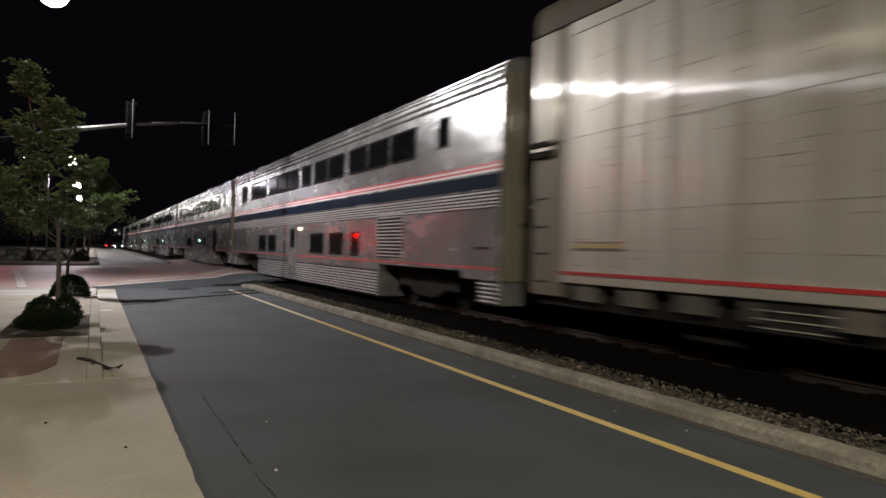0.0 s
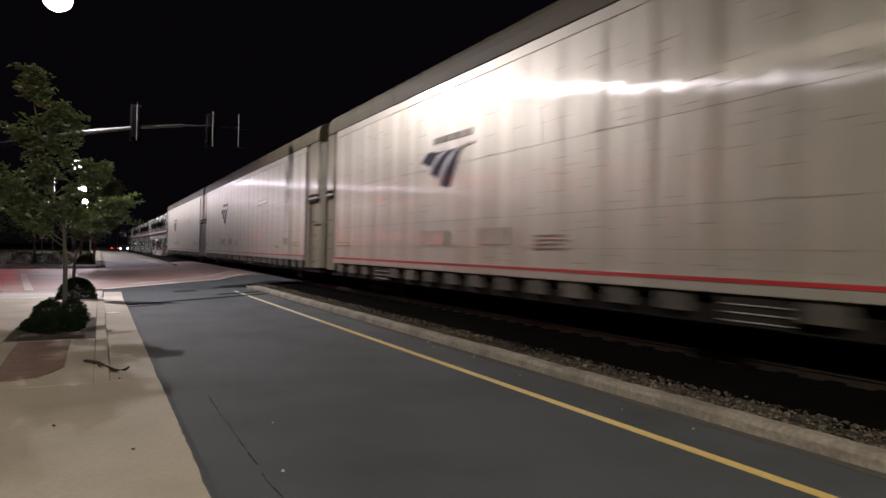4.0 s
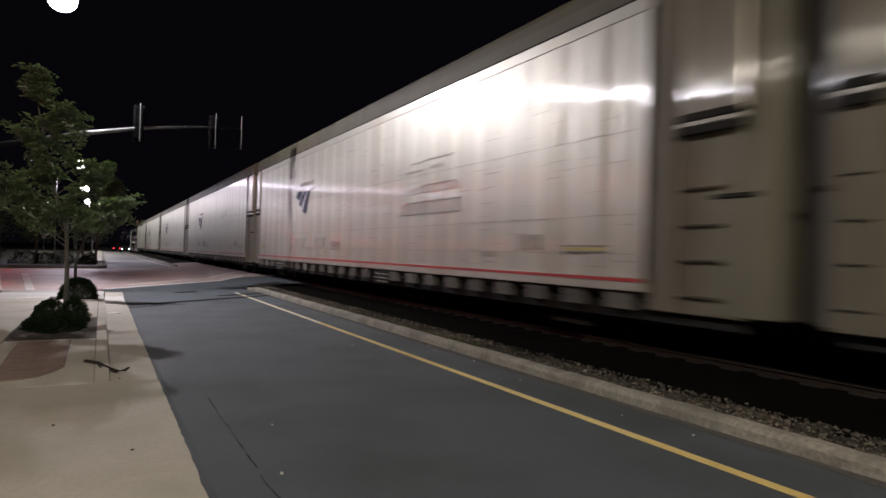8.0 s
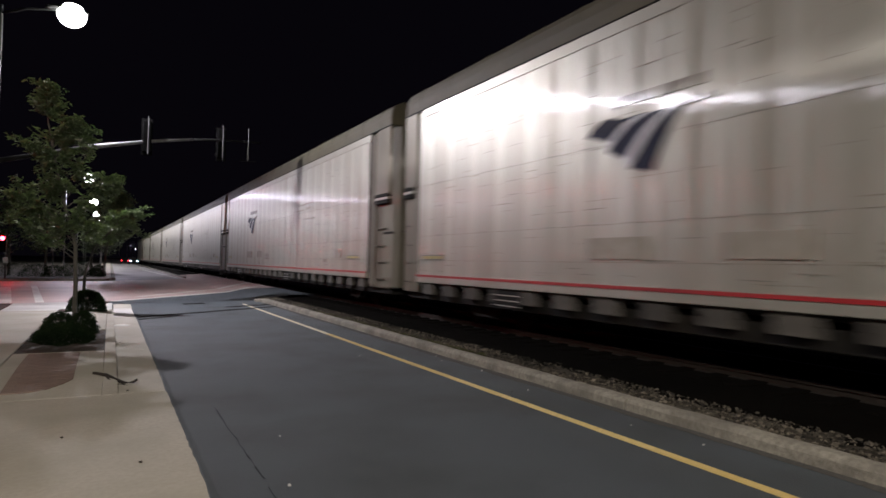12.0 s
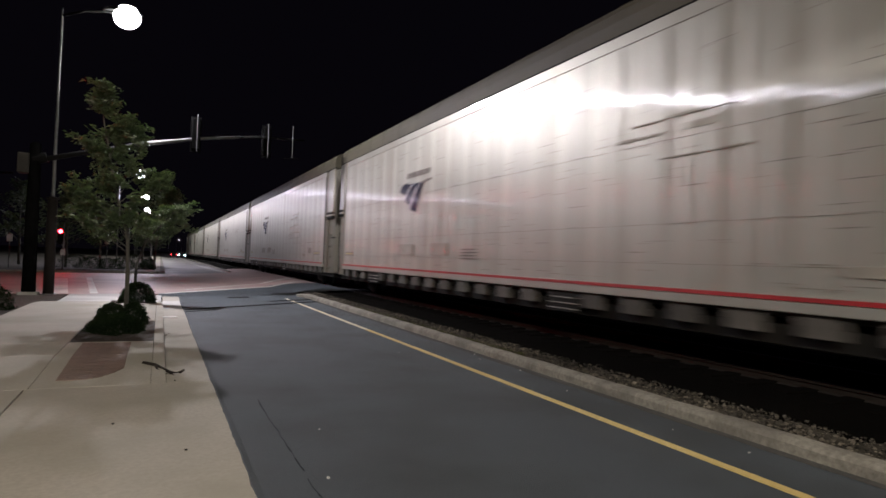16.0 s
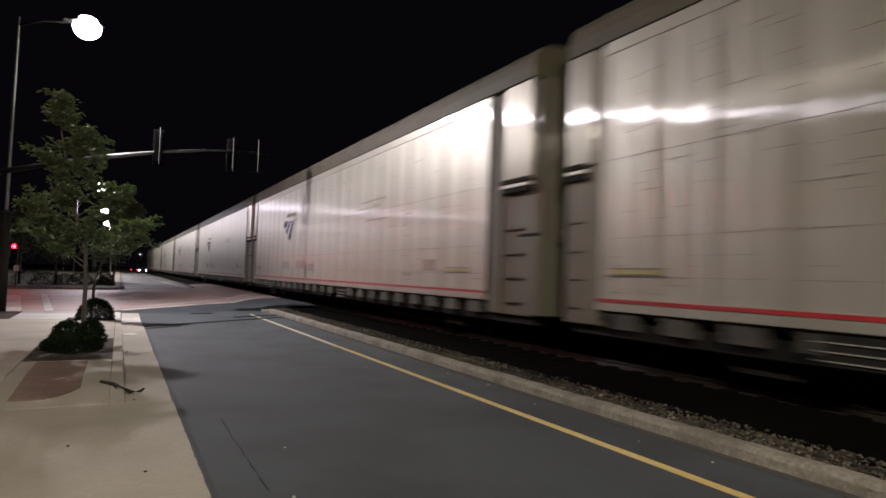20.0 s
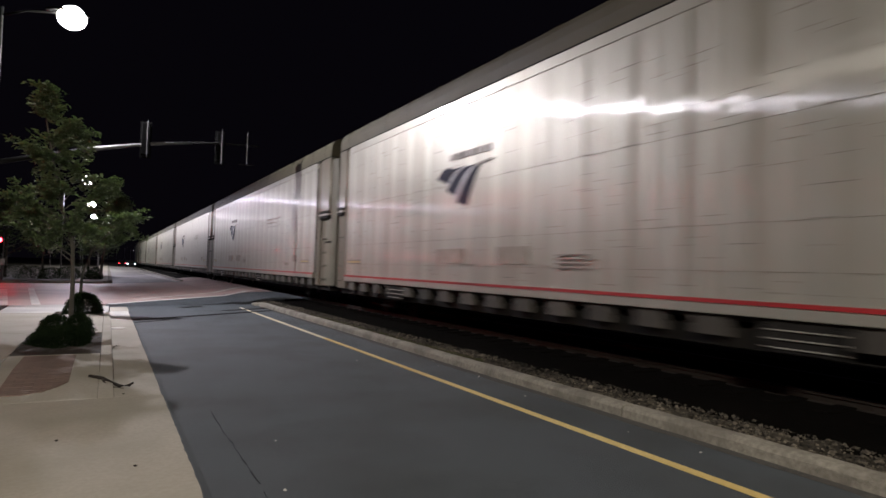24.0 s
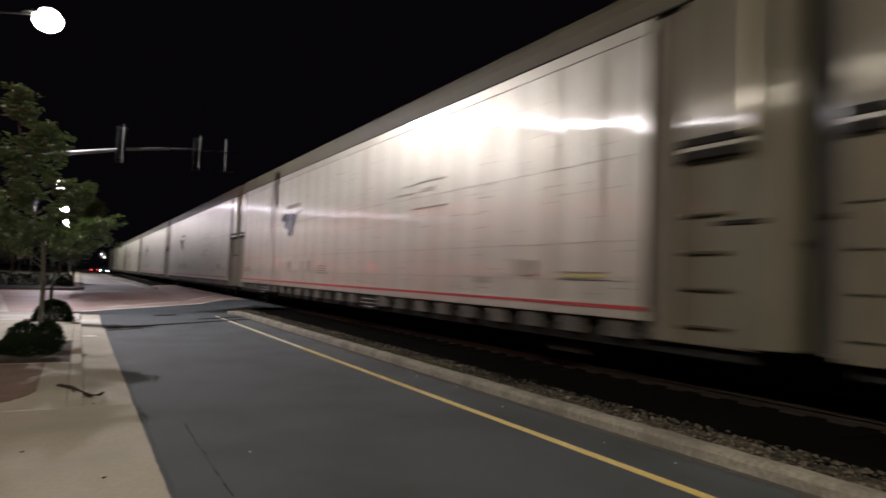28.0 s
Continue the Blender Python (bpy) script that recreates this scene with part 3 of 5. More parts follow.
for side in (-0.7175, 0.7175):
    prof = [(side - 0.07, 0.06), (side - 0.07, 0.075), (side - 0.01, 0.09), (side - 0.01, 0.16), (side - 0.036, 0.17), (side - 0.036, 0.2), (side + 0.036, 0.2), (side + 0.036, 0.17), (side + 0.01, 0.16), (side + 0.01, 0.09), (side + 0.07, 0.075), (side + 0.07, 0.06)]
    setting("rail", along_track(prof, S_LINE), RAIL, "worn steel rail with a bright running face", "rail")
for side in (-0.7175, 0.7175):
    setting("rail_head", along_track([(side - 0.026, 0.2), (side - 0.02, 0.2035), (side + 0.02, 0.2035), (side + 0.026, 0.2)], S_LINE), RAIL_TOP, "bright polished running face of the rail", "rail")
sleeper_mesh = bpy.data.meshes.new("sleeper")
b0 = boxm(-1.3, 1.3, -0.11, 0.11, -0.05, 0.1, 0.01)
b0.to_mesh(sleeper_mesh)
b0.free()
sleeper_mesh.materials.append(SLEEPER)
track_bed = setting("sleepers", bmesh.new(), SLEEPER, "creosoted timber sleepers under the rails, darkened further for the train's shade", "sleepers")
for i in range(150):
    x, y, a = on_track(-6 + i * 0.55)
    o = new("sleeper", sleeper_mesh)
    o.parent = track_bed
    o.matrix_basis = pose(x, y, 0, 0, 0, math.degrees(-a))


def stones(name, count, x0, x1, y0, y1, z, size, mat, label):
    """Loose stones, all in one mesh."""
    rng = random.Random(5)
    verts, faces = [], []
    base = [(1, 0, 0), (-1, 0, 0), (0, 1, 0), (0, -1, 0), (0, 0, 1), (0, 0, -1)]
    tris = [(0, 2, 4), (2, 1, 4), (1, 3, 4), (3, 0, 4), (2, 0, 5), (1, 2, 5), (3, 1, 5), (0, 3, 5)]
    for _ in range(count):
        r = size * rng.choice((0.45, 0.55, 0.7, 0.9, 1.2, 1.6)) * rng.uniform(0.8, 1.2)
        m = Euler([rng.uniform(0, 6.3) for _ in range(3)]).to_matrix()
        c = Vector((x0 + (x1 - x0) * rng.random() ** 1.7, rng.uniform(y0, y1), z + rng.uniform(-0.45, 0.35) * r))
        k = len(verts)
        for q in base:
            d = m @ (Vector(q) * r * rng.uniform(0.6, 1.15))
            verts.append(c + Vector((d.x, d.y, d.z * 0.65)))
        faces += [tuple(k + i for i in t) for t in tris]
    me = bpy.data.meshes.new(name)
    me.from_pydata([tuple(v) for v in verts], [], faces)
    me.materials.append(mat)
    return tagged(new(name, me), label, "ballast", "", "stuff")


# dusty soil on which the stones lie, with a ragged edge towards the sleepers
bm = bmesh.new()
prev = None
for i in range(330):
    y = -2.0 + i * 0.079
    reach = 0.78 + 0.22 * noise.noise((y * 0.6, 4.4, 0)) + 0.12 * noise.noise((y * 2.7, 7.1, 0))
    cur = [bm.verts.new((5.06 + reach * k / 6, y, 0.088 + 0.022 * noise.noise((y * 4, k * 0.9, 2.0)) - 0.012 * (k / 6) ** 2)) for k in range(7)]
    if prev:
        for k in range(6):
            bm.faces.new((prev[k], prev[k + 1], cur[k + 1], cur[k]))
    prev = cur
bmesh.ops.recalc_face_normals(bm, faces=bm.faces)
if sum(f.normal.z for f in bm.faces) < 0:
    bmesh.ops.reverse_faces(bm, faces=bm.faces)
setting("trackside_soil", bm, SOIL, "dusty brown soil between the kerb and the track", "soil")
stones("ballast_stones", 11000, 5.085, 5.75, 1.5, 24, 0.092, 0.021, BALLAST, "loose grey crushed stones along the kerb")

# ---- railway cars ----
def truck(parent, y, name="truck", wheelbase=1.8, wheel_r=0.42):
    """A four-wheel bogie in the car's space."""
    t = part(name, boxm(-0.85, 0.85, y - 0.25, y + 0.25, 0.45, 0.72, 0.03), BLACK_STEEL, parent, "black cast steel bogie")
    for s in (-1, 1):
        bm = bmesh.new()
        prof = [(-wheelbase / 2 - 0.3, 0.42), (-wheelbase / 2 - 0.3, 0.6), (-0.55, 0.78), (0.55, 0.78), (wheelbase / 2 + 0.3, 0.6), (wheelbase / 2 + 0.3, 0.42), (wheelbase / 2 - 0.25, 0.42), (0.4, 0.22), (-0.4, 0.22), (-wheelbase / 2 + 0.25, 0.42)]
        a = [bm.verts.new((s * 0.98, y + p, z)) for p, z in prof]
        b = [bm.verts.new((s * 1.12, y + p, z)) for p, z in prof]
        bm.faces.new(a)
        bm.faces.new(b[::-1])
        for i in range(len(prof)):
            j = (i + 1) % len(prof)
            bm.faces.new((a[i], b[i], b[j], a[j]))
        bmesh.ops.recalc_face_normals(bm, faces=bm.faces)
        part("side_frame", bm, BLACK_STEEL, t)
        for dy in (-wheelbase / 2, wheelbase / 2):
            bm = tubem([(s * 0.66, y + dy, wheel_r), (s * 0.69, y + dy, wheel_r), (s * 0.70, y + dy, wheel_r), (s * 0.79, y + dy, wheel_r)], [wheel_r + 0.03, wheel_r + 0.03, wheel_r, wheel_r], 20)
            part("wheel", bm, BLACK_STEEL, t, "grimy black railway wheel")
    return t


RACK_L, PITCH_R, PITCH_C = 26.03, 27.03, 25.9
Z0 = RAIL_Z


def decal(name, car, outline, mat, label=""):
    """A painted shape on the near side, 3 mm proud, given in (distance behind the front coupling, height above ground)."""
    bm = bmesh.new()
    vs = [bm.verts.new((-1.520, PITCH_R / 2 - d + 0.33, z - Z0)) for d, z in outline]
    f = bm.faces.new(vs)
    ext = bmesh.ops.extrude_face_region(bm, geom=[f])
    for v in ext["geom"]:
        if isinstance(v, bmesh.types.BMVert):
            v.co.x += 0.02
    bmesh.ops.recalc_face_normals(bm, faces=bm.faces)
    return part(name, bm, mat, car, label)


def rect(d0, d1, z0, z1):
    return [(d0, z0), (d1, z0), (d1, z1), (d0, z1)]


def fan(u0, u1, v0, v1, bend, n=8):
    """A curved tapering blade between a top edge and a lower edge."""
    left = [(u0[0] + (v0[0] - u0[0]) * i / n, u0[1] + (v0[1] - u0[1]) * i / n + bend * math.sin(math.pi * i / n)) for i in range(n + 1)]
    right = [(u1[0] + (v1[0] - u1[0]) * i / n, u1[1] + (v1[1] - u1[1]) * i / n + bend * math.sin(math.pi * i / n)) for i in range(n + 1)]
    return left + right[::-1]


def rack_car(lettering):
    """An enclosed car-carrying railway wagon. Local y runs to its front."""
    car = thing("auto_carrier", TRACK_X, 0, Z0, "dirty white enclosed auto carrier railcar with a red stripe", "railcar", "auto carriers of the train")
    h = RACK_L / 2
    # underframe and floor
    part("underframe", boxm(-1.35, 1.35, -h + 0.1, h - 0.1, 0.45, 0.72, 0.02), BLACK_STEEL, car, "black steel flatcar underframe")
    part("centre_sill", boxm(-0.35, 0.35, -h - 0.2, h + 0.2, 0.4, 0.9, 0.02), BLACK_STEEL, car)
    front, rear = h - 0.87, -h + 1.5
    # side walls between the end bays, and the bays themselves
    for s in (-1, 1):
        bm = bmesh.new()
        n = 1152
        prev = None
        for i in range(n + 1):
            y = rear + (front - rear) * i / n
            u = 2 * math.pi * i / n
            dx = 0.0080 * math.cos(24 * u) + 0.0013 * math.cos(72 * u) + 0.0006 * math.sin(57 * u + 1)
            cur = [bm.verts.new((s * (1.495 + dx), y, z)) for z in (1.07 - Z0, 2.15 - Z0, 3.42 - Z0, 5.20 - Z0)]
            if prev:
                for k in range(3):
                    bm.faces.new((prev[k], cur[k], cur[k + 1], prev[k + 1]))
            prev = cur
        bmesh.ops.recalc_face_normals(bm, faces=bm.faces)
        for f in bm.faces:
            if f.normal.x * s < 0:
                f.normal_flip()
        part("side_panel", bm, RACK_WHITE, car, "dirty white corrugated steel side", smooth=True)
        part("side_liner", boxm(min(s * 1.44, s * 1.40), max(s * 1.44, s * 1.40), rear, front, 0.8, 4.97), BLACK_STEEL, car)
        post = prism(bmesh.new(), [(s * (1.4870 + 0.0062 * (1 - math.cos(math.pi * i / 6))), s * (0.20 * i / 6 - 0.20)) for i in range(13)], 0.87, 4.99)
        me = bpy.data.meshes.new("post")
        post.to_mesh(me)
        post.free()
        me.materials.append(RACK_POST)
        tab = boxm(min(s * 1.40, s * 1.5), max(s * 1.40, s * 1.5), -0.25, 0.25, 0.60, 0.868, 0.006)
        tab_me = bpy.data.meshes.new("sill_tab")
        tab.to_mesh(tab_me)
        tab.free()
        tab_me.materials.append(TAB_GREY)
        for i in range(24):
            y = rear + (i + 0.5) * (front - rear) / 24
            for nm, data in (("post", me), ("sill_tab", tab_me)):
                o = new(nm, data)
                o.parent = car
                o.location = (0, y, 0)
        part("side_sill", boxm(min(s * 1.36, s * 1.555), max(s * 1.36, s * 1.555), rear, front, 0.868, 1.0, 0.01), RACK_WHITE, car, "white lower side sill")
        part("red_stripe", boxm(min(s * 1.552, s * 1.562), max(s * 1.552, s * 1.562), rear, front, 1.006, 1.058), RED_PAINT, car, "bright red stripe")
        part("stripe_backing", boxm(min(s * 1.48, s * 1.552), max(s * 1.48, s * 1.552), rear, front, 0.998, 1.068), RACK_WHITE, car)
        part("top_rail", boxm(min(s * 1.44, s * 1.507), max(s * 1.44, s * 1.507), rear, front, 4.90, 5.10, 0.006), RACK_WHITE, car)
        part("panel_top_seam", boxm(min(s * 1.46, s * 1.505), max(s * 1.46, s * 1.505), rear, front, 4.892, 4.899), DARK_SLOT, car)
        part("roof_seam", boxm(min(s * 1.44, s * 1.515), max(s * 1.44, s * 1.515), -h, h, 5.10, 5.125), BLACK_STEEL, car)
        for e in (-1, 1):
            inner = front if e > 0 else -rear
            ya, yb = sorted((e * inner, e * h))
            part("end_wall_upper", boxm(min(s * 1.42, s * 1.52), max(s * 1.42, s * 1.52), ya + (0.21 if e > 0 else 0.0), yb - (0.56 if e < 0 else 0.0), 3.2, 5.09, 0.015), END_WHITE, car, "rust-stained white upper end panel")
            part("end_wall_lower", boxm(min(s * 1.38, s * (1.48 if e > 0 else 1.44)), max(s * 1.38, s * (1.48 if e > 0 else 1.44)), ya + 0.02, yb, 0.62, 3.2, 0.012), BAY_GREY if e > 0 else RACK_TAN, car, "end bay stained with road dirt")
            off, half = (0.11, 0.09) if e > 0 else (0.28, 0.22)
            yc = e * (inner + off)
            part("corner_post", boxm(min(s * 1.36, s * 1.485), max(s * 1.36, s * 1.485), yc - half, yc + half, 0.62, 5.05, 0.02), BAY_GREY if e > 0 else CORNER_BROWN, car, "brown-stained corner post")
            lo, hi = (yb - 0.5, yb - 0.03) if e > 0 else (ya + 0.03, yb - 0.56)
            for zb, hb in ((2.97, 0.11), (3.15, 0.10)):
                part("hinge_bracket", boxm(min(s * 1.42, s * 1.56), max(s * 1.42, s * 1.56), lo, hi, zb, zb + hb, 0.01), BLACK_STEEL, car, "black hinge bracket")
            part("bracket_plate", boxm(min(s * 1.42, s * 1.545), max(s * 1.42, s * 1.545), lo, hi, 3.084, 3.146, 0.008), RACK_WHITE, car)
            for zr in (0.85, 1.32, 1.78, 2.26) if s < 0 else ():
                yr = sorted((e * (inner + (0.50 if e > 0 else 0.60)), e * (h - (0.10 if e > 0 else 0.32))))
                part("ladder_rung", boxm(min(s * 1.44, s * 1.50), max(s * 1.44, s * 1.505), yr[0], yr[1], zr, zr + 0.013, 0.003), BLACK_STEEL if e > 0 else RACK_TAN, car, "dark steel ladder rung")
                part("rung_tread", boxm(min(s * 1.44, s * 1.50), max(s * 1.44, s * 1.505), yr[0], yr[1], zr + 0.022, zr + 0.034, 0.003), BAY_GREY, car, "worn pale ladder tread")
    # slots in rows across the near side
    rng = random.Random(3)
    for zrow, share, tall in ((1.40, 0.5, 0.010), (1.93, 0.35, 0.010), (2.19, 0.7, 0.011), (2.56, 0.3, 0.010), (2.87, 0.6, 0.012), (3.14, 0.4, 0.014), (3.41, 0.9, 0.018), (3.81, 0.6, 0.013), (4.24, 0.55, 0.014), (4.62, 0.45, 0.014)):
        bm = bmesh.new()
        for i in range(23):
            y = rear + (i + 1) * (front - rear) / 24
            if rng.random() < share:
                box(bm, -1.504, -1.47, y - rng.uniform(0.06, 0.24), y + rng.uniform(0.05, 0.22), zrow - Z0, zrow - Z0 + tall * rng.uniform(0.6, 1.3))
        tagged(part("vent_strip", bm, DARK_SLOT, car, "row of dark vent slots"), kind="stuff")
    bm = bmesh.new()
    for k in range(260):
        y, z = rng.uniform(rear + 0.3, front - 0.3), 1.22 + 0.135 * rng.randrange(27)
        half = rng.uniform(0.05, 0.22)
        box(bm, -1.502, -1.47, y - half, y + half, z - Z0, z - Z0 + rng.uniform(0.006, 0.016))
    tagged(part("worn_mark", bm, WORN_MARK, car, "short worn marks on the paint"), kind="stuff")
    for zs in (1.60, 2.18, 3.41):
        part("long_seam", boxm(-1.503, -1.47, rear, front, zs - Z0, zs - Z0 + 0.006), WORN_MARK, car, "thin worn seam along the side")
    # side steps hung under the sill
    for d0 in (5.5, 16.2):
        y = PITCH_R / 2 - d0 + 0.33
        step = part("side_step", boxm(-1.505, -1.50, y - 0.42, y + 0.42, 0.50, 0.866), BLACK_STEEL, car, "dark step plate under the sill")
        for k in range(3):
            part("step_bar", boxm(-1.53, -1.50, y - 0.40, y + 0.40, 0.54 + k * 0.10, 0.556 + k * 0.10, 0.004), RACK_POST, step, "pale steel step bar")
    # roof with rounded shoulders
    prof = [(-1.5, 5.125), (-1.505, 5.36), (-1.47, 5.54), (-1.38, 5.67), (-1.2, 5.76), (-0.6, 5.83), (0, 5.86)]
    prof = prof + [(-x, z) for x, z in prof[-2::-1]]
    part("roof", extrude_y(bmesh.new(), prof, -h, h), RACK_ROOF, car, "grimy rounded galvanised roof", smooth=False)
    for i in range(18):
        y = -h + 0.75 + i * (2 * h - 1.5) / 17
        p2 = [(x * 1.006, z + 0.012) for x, z in prof]
        part("roof_rib", extrude_y(bmesh.new(), p2, y - 0.03, y + 0.03), RACK_ROOF, car)
    # folding end doors, couplers, bogies
    for e in (-1, 1):
        bow = [(-1.40, 0.0), (-1.36, 0.16), (-1.22, 0.30), (-0.62, 0.36), (0.0, 0.38)] if e > 0 else [(-1.45, 0.0), (-1.43, 0.20), (-1.34, 0.36), (-0.62, 0.42), (0.0, 0.43)]
        back = 0.12 if e > 0 else 0.55
        bow = bow + [(-x, y) for x, y in bow[-2::-1]]
        for (xa, da), (xb, db) in zip(bow, bow[1:]):
            bm = bmesh.new()
            g = 0.004
            prism(bm, [(xa + g, e * (h - back)), (xa + g, e * (h - 0.02 + da)), (xb - g, e * (h - 0.02 + db)), (xb - g, e * (h - back))], 0.66, 5.02)
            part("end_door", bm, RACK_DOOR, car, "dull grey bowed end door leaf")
        part("door_bar", boxm(-1.47, 1.47, min(e * (h - 0.45), e * (h + 0.16)), max(e * (h - 0.45), e * (h + 0.16)), 2.12, 2.18, 0.01), BLACK_STEEL, car)
        part("end_platform", boxm(-1.3, 1.3, min(e * (h - 0.12), e * (h + 0.12)), max(e * (h - 0.12), e * (h + 0.12)), 0.60, 0.74, 0.01), BLACK_STEEL, car)
        part("coupler", boxm(-0.14, 0.14, min(e * (h - 0.2), e * (h + 0.49)), max(e * (h - 0.2), e * (h + 0.49)), 0.55, 0.83, 0.03), BLACK_STEEL, car)
        truck(car, e * (h - 3.4))
    # painted emblem, lettering bars and data panels on the near side
    for k, (a, b, c, d) in enumerate((((8.06, 3.75), (8.66, 3.75), (7.20, 3.60), (7.72, 3.45)), ((8.76, 3.75), (9.04, 3.74), (7.72, 3.30), (8.12, 3.15)), ((9.12, 3.73), (9.32, 3.71), (8.27, 2.99), (8.74, 2.90)))):
        a, b, c, d = (((7.69 + 0.86 * (u - 7.2)), v) for u, v in (a, b, c, d))
        decal("emblem_blade", car, fan(a, b, c, d, 0.13 - 0.025 * k), NAVY, "dark navy blade of the emblem")
    for a, b, c, d in (((8.68, 3.748), (8.74, 3.748), (7.76, 3.44), (7.74, 3.325)), ((9.06, 3.735), (9.10, 3.73), (8.14, 3.14), (8.25, 3.01))):
        a, b, c, d = (((7.69 + 0.86 * (u - 7.2)), v) for u, v in (a, b, c, d))
        decal("emblem_blade", car, fan(a, b, c, d, 0.105), PALE_BLUE, "pale grey blade of the emblem")
    for i in range(6):
        x = 8.26 + i * 0.275
        decal("lettering", car, [(x, 3.945), (x + 0.18 + 0.05 * (i % 2), 3.945), (x + 0.21 + 0.05 * (i % 2), 4.09), (x + 0.03, 4.09)], BROWN_DECAL, "brown lettering bar")
    decal("emblem_tail", car, [(9.30, 3.69), (9.36, 3.755), (9.95, 3.81), (9.98, 3.75)], BROWN_DECAL, "thin dark tail of the emblem")
    decal("data_panel", car, rect(7.74, 8.95, 1.65, 1.98), GREY_DECAL, "grey data panel")
    decal("data_panel", car, rect(10.21, 11.24, 1.66, 1.99), GREY_DECAL, "grey data panel")
    for i in range(4):
        decal("data_line", car, rect(12.05, 12.85 - 0.1 * (i % 2), 1.58 + i * 0.075, 1.61 + i * 0.075), BROWN_DECAL, "worn line of small lettering")
    for d0 in (1.9, 23.6):
        decal("yellow_marker", car, rect(d0 + 0.05, d0 + 1.0, 1.645, 1.70), YELLOW_DECAL, "faded yellow marker")
        decal("marker_border", car, rect(d0, d0 + 1.05, 1.71, 1.735), DARK_SLOT)
        decal("marker_border", car, rect(d0, d0 + 1.05, 1.61, 1.635), DARK_SLOT)
    decal("data_frame", car, rect(22.4, 23.0, 1.66, 1.92), GREY_DECAL, "small framed data plate")
    decal("data_frame", car, rect(21.2, 21.7, 1.5, 1.62), GREY_DECAL)
    def words(d0, d1, z, tall, mat, seed):
        """A line of lettering too worn to read, as bars of letter size."""
        rng2, d = random.Random(seed), d0
        while d < d1 - 0.08:
            w = rng2.uniform(0.10, 0.26)
            decal("lettering", car, rect(d, min(d1, d + w), z, z + tall), mat, "worn grey lettering bar")
            d += w + rng2.choice((0.03, 0.03, 0.04, 0.12))

    if lettering == 1:
        words(17.6, 20.2, 3.57, 0.07, GREY_DECAL, 60)
        words(17.6, 19.4, 3.42, 0.05, GREY_DECAL, 61)
        words(17.9, 20.1, 3.27, 0.05, FAINT_DECAL, 62)
    else:
        words(17.55, 18.5, 3.50, 0.05, GREY_DECAL, 70)
        words(17.9, 18.5, 3.71, 0.03, GREY_DECAL, 71)
        words(18.63, 19.86, 3.73, 0.04, GREY_DECAL, 72)
        words(18.93, 19.55, 3.51, 0.10, GREY_DECAL, 73)
        words(18.5, 19.97, 3.14, 0.025, GREY_DECAL, 74)
    if lettering == 2:
        words(17.3, 20.2, 2.98, 0.14, FAINT_DECAL, 75)
        words(17.3, 20.2, 2.49, 0.24, FAINT_DECAL, 76)
        words(17.6, 20.2, 2.75, 0.022, GREY_DECAL, 77)
        words(17.3, 20.2, 2.46, 0.02, GREY_DECAL, 78)
    return car


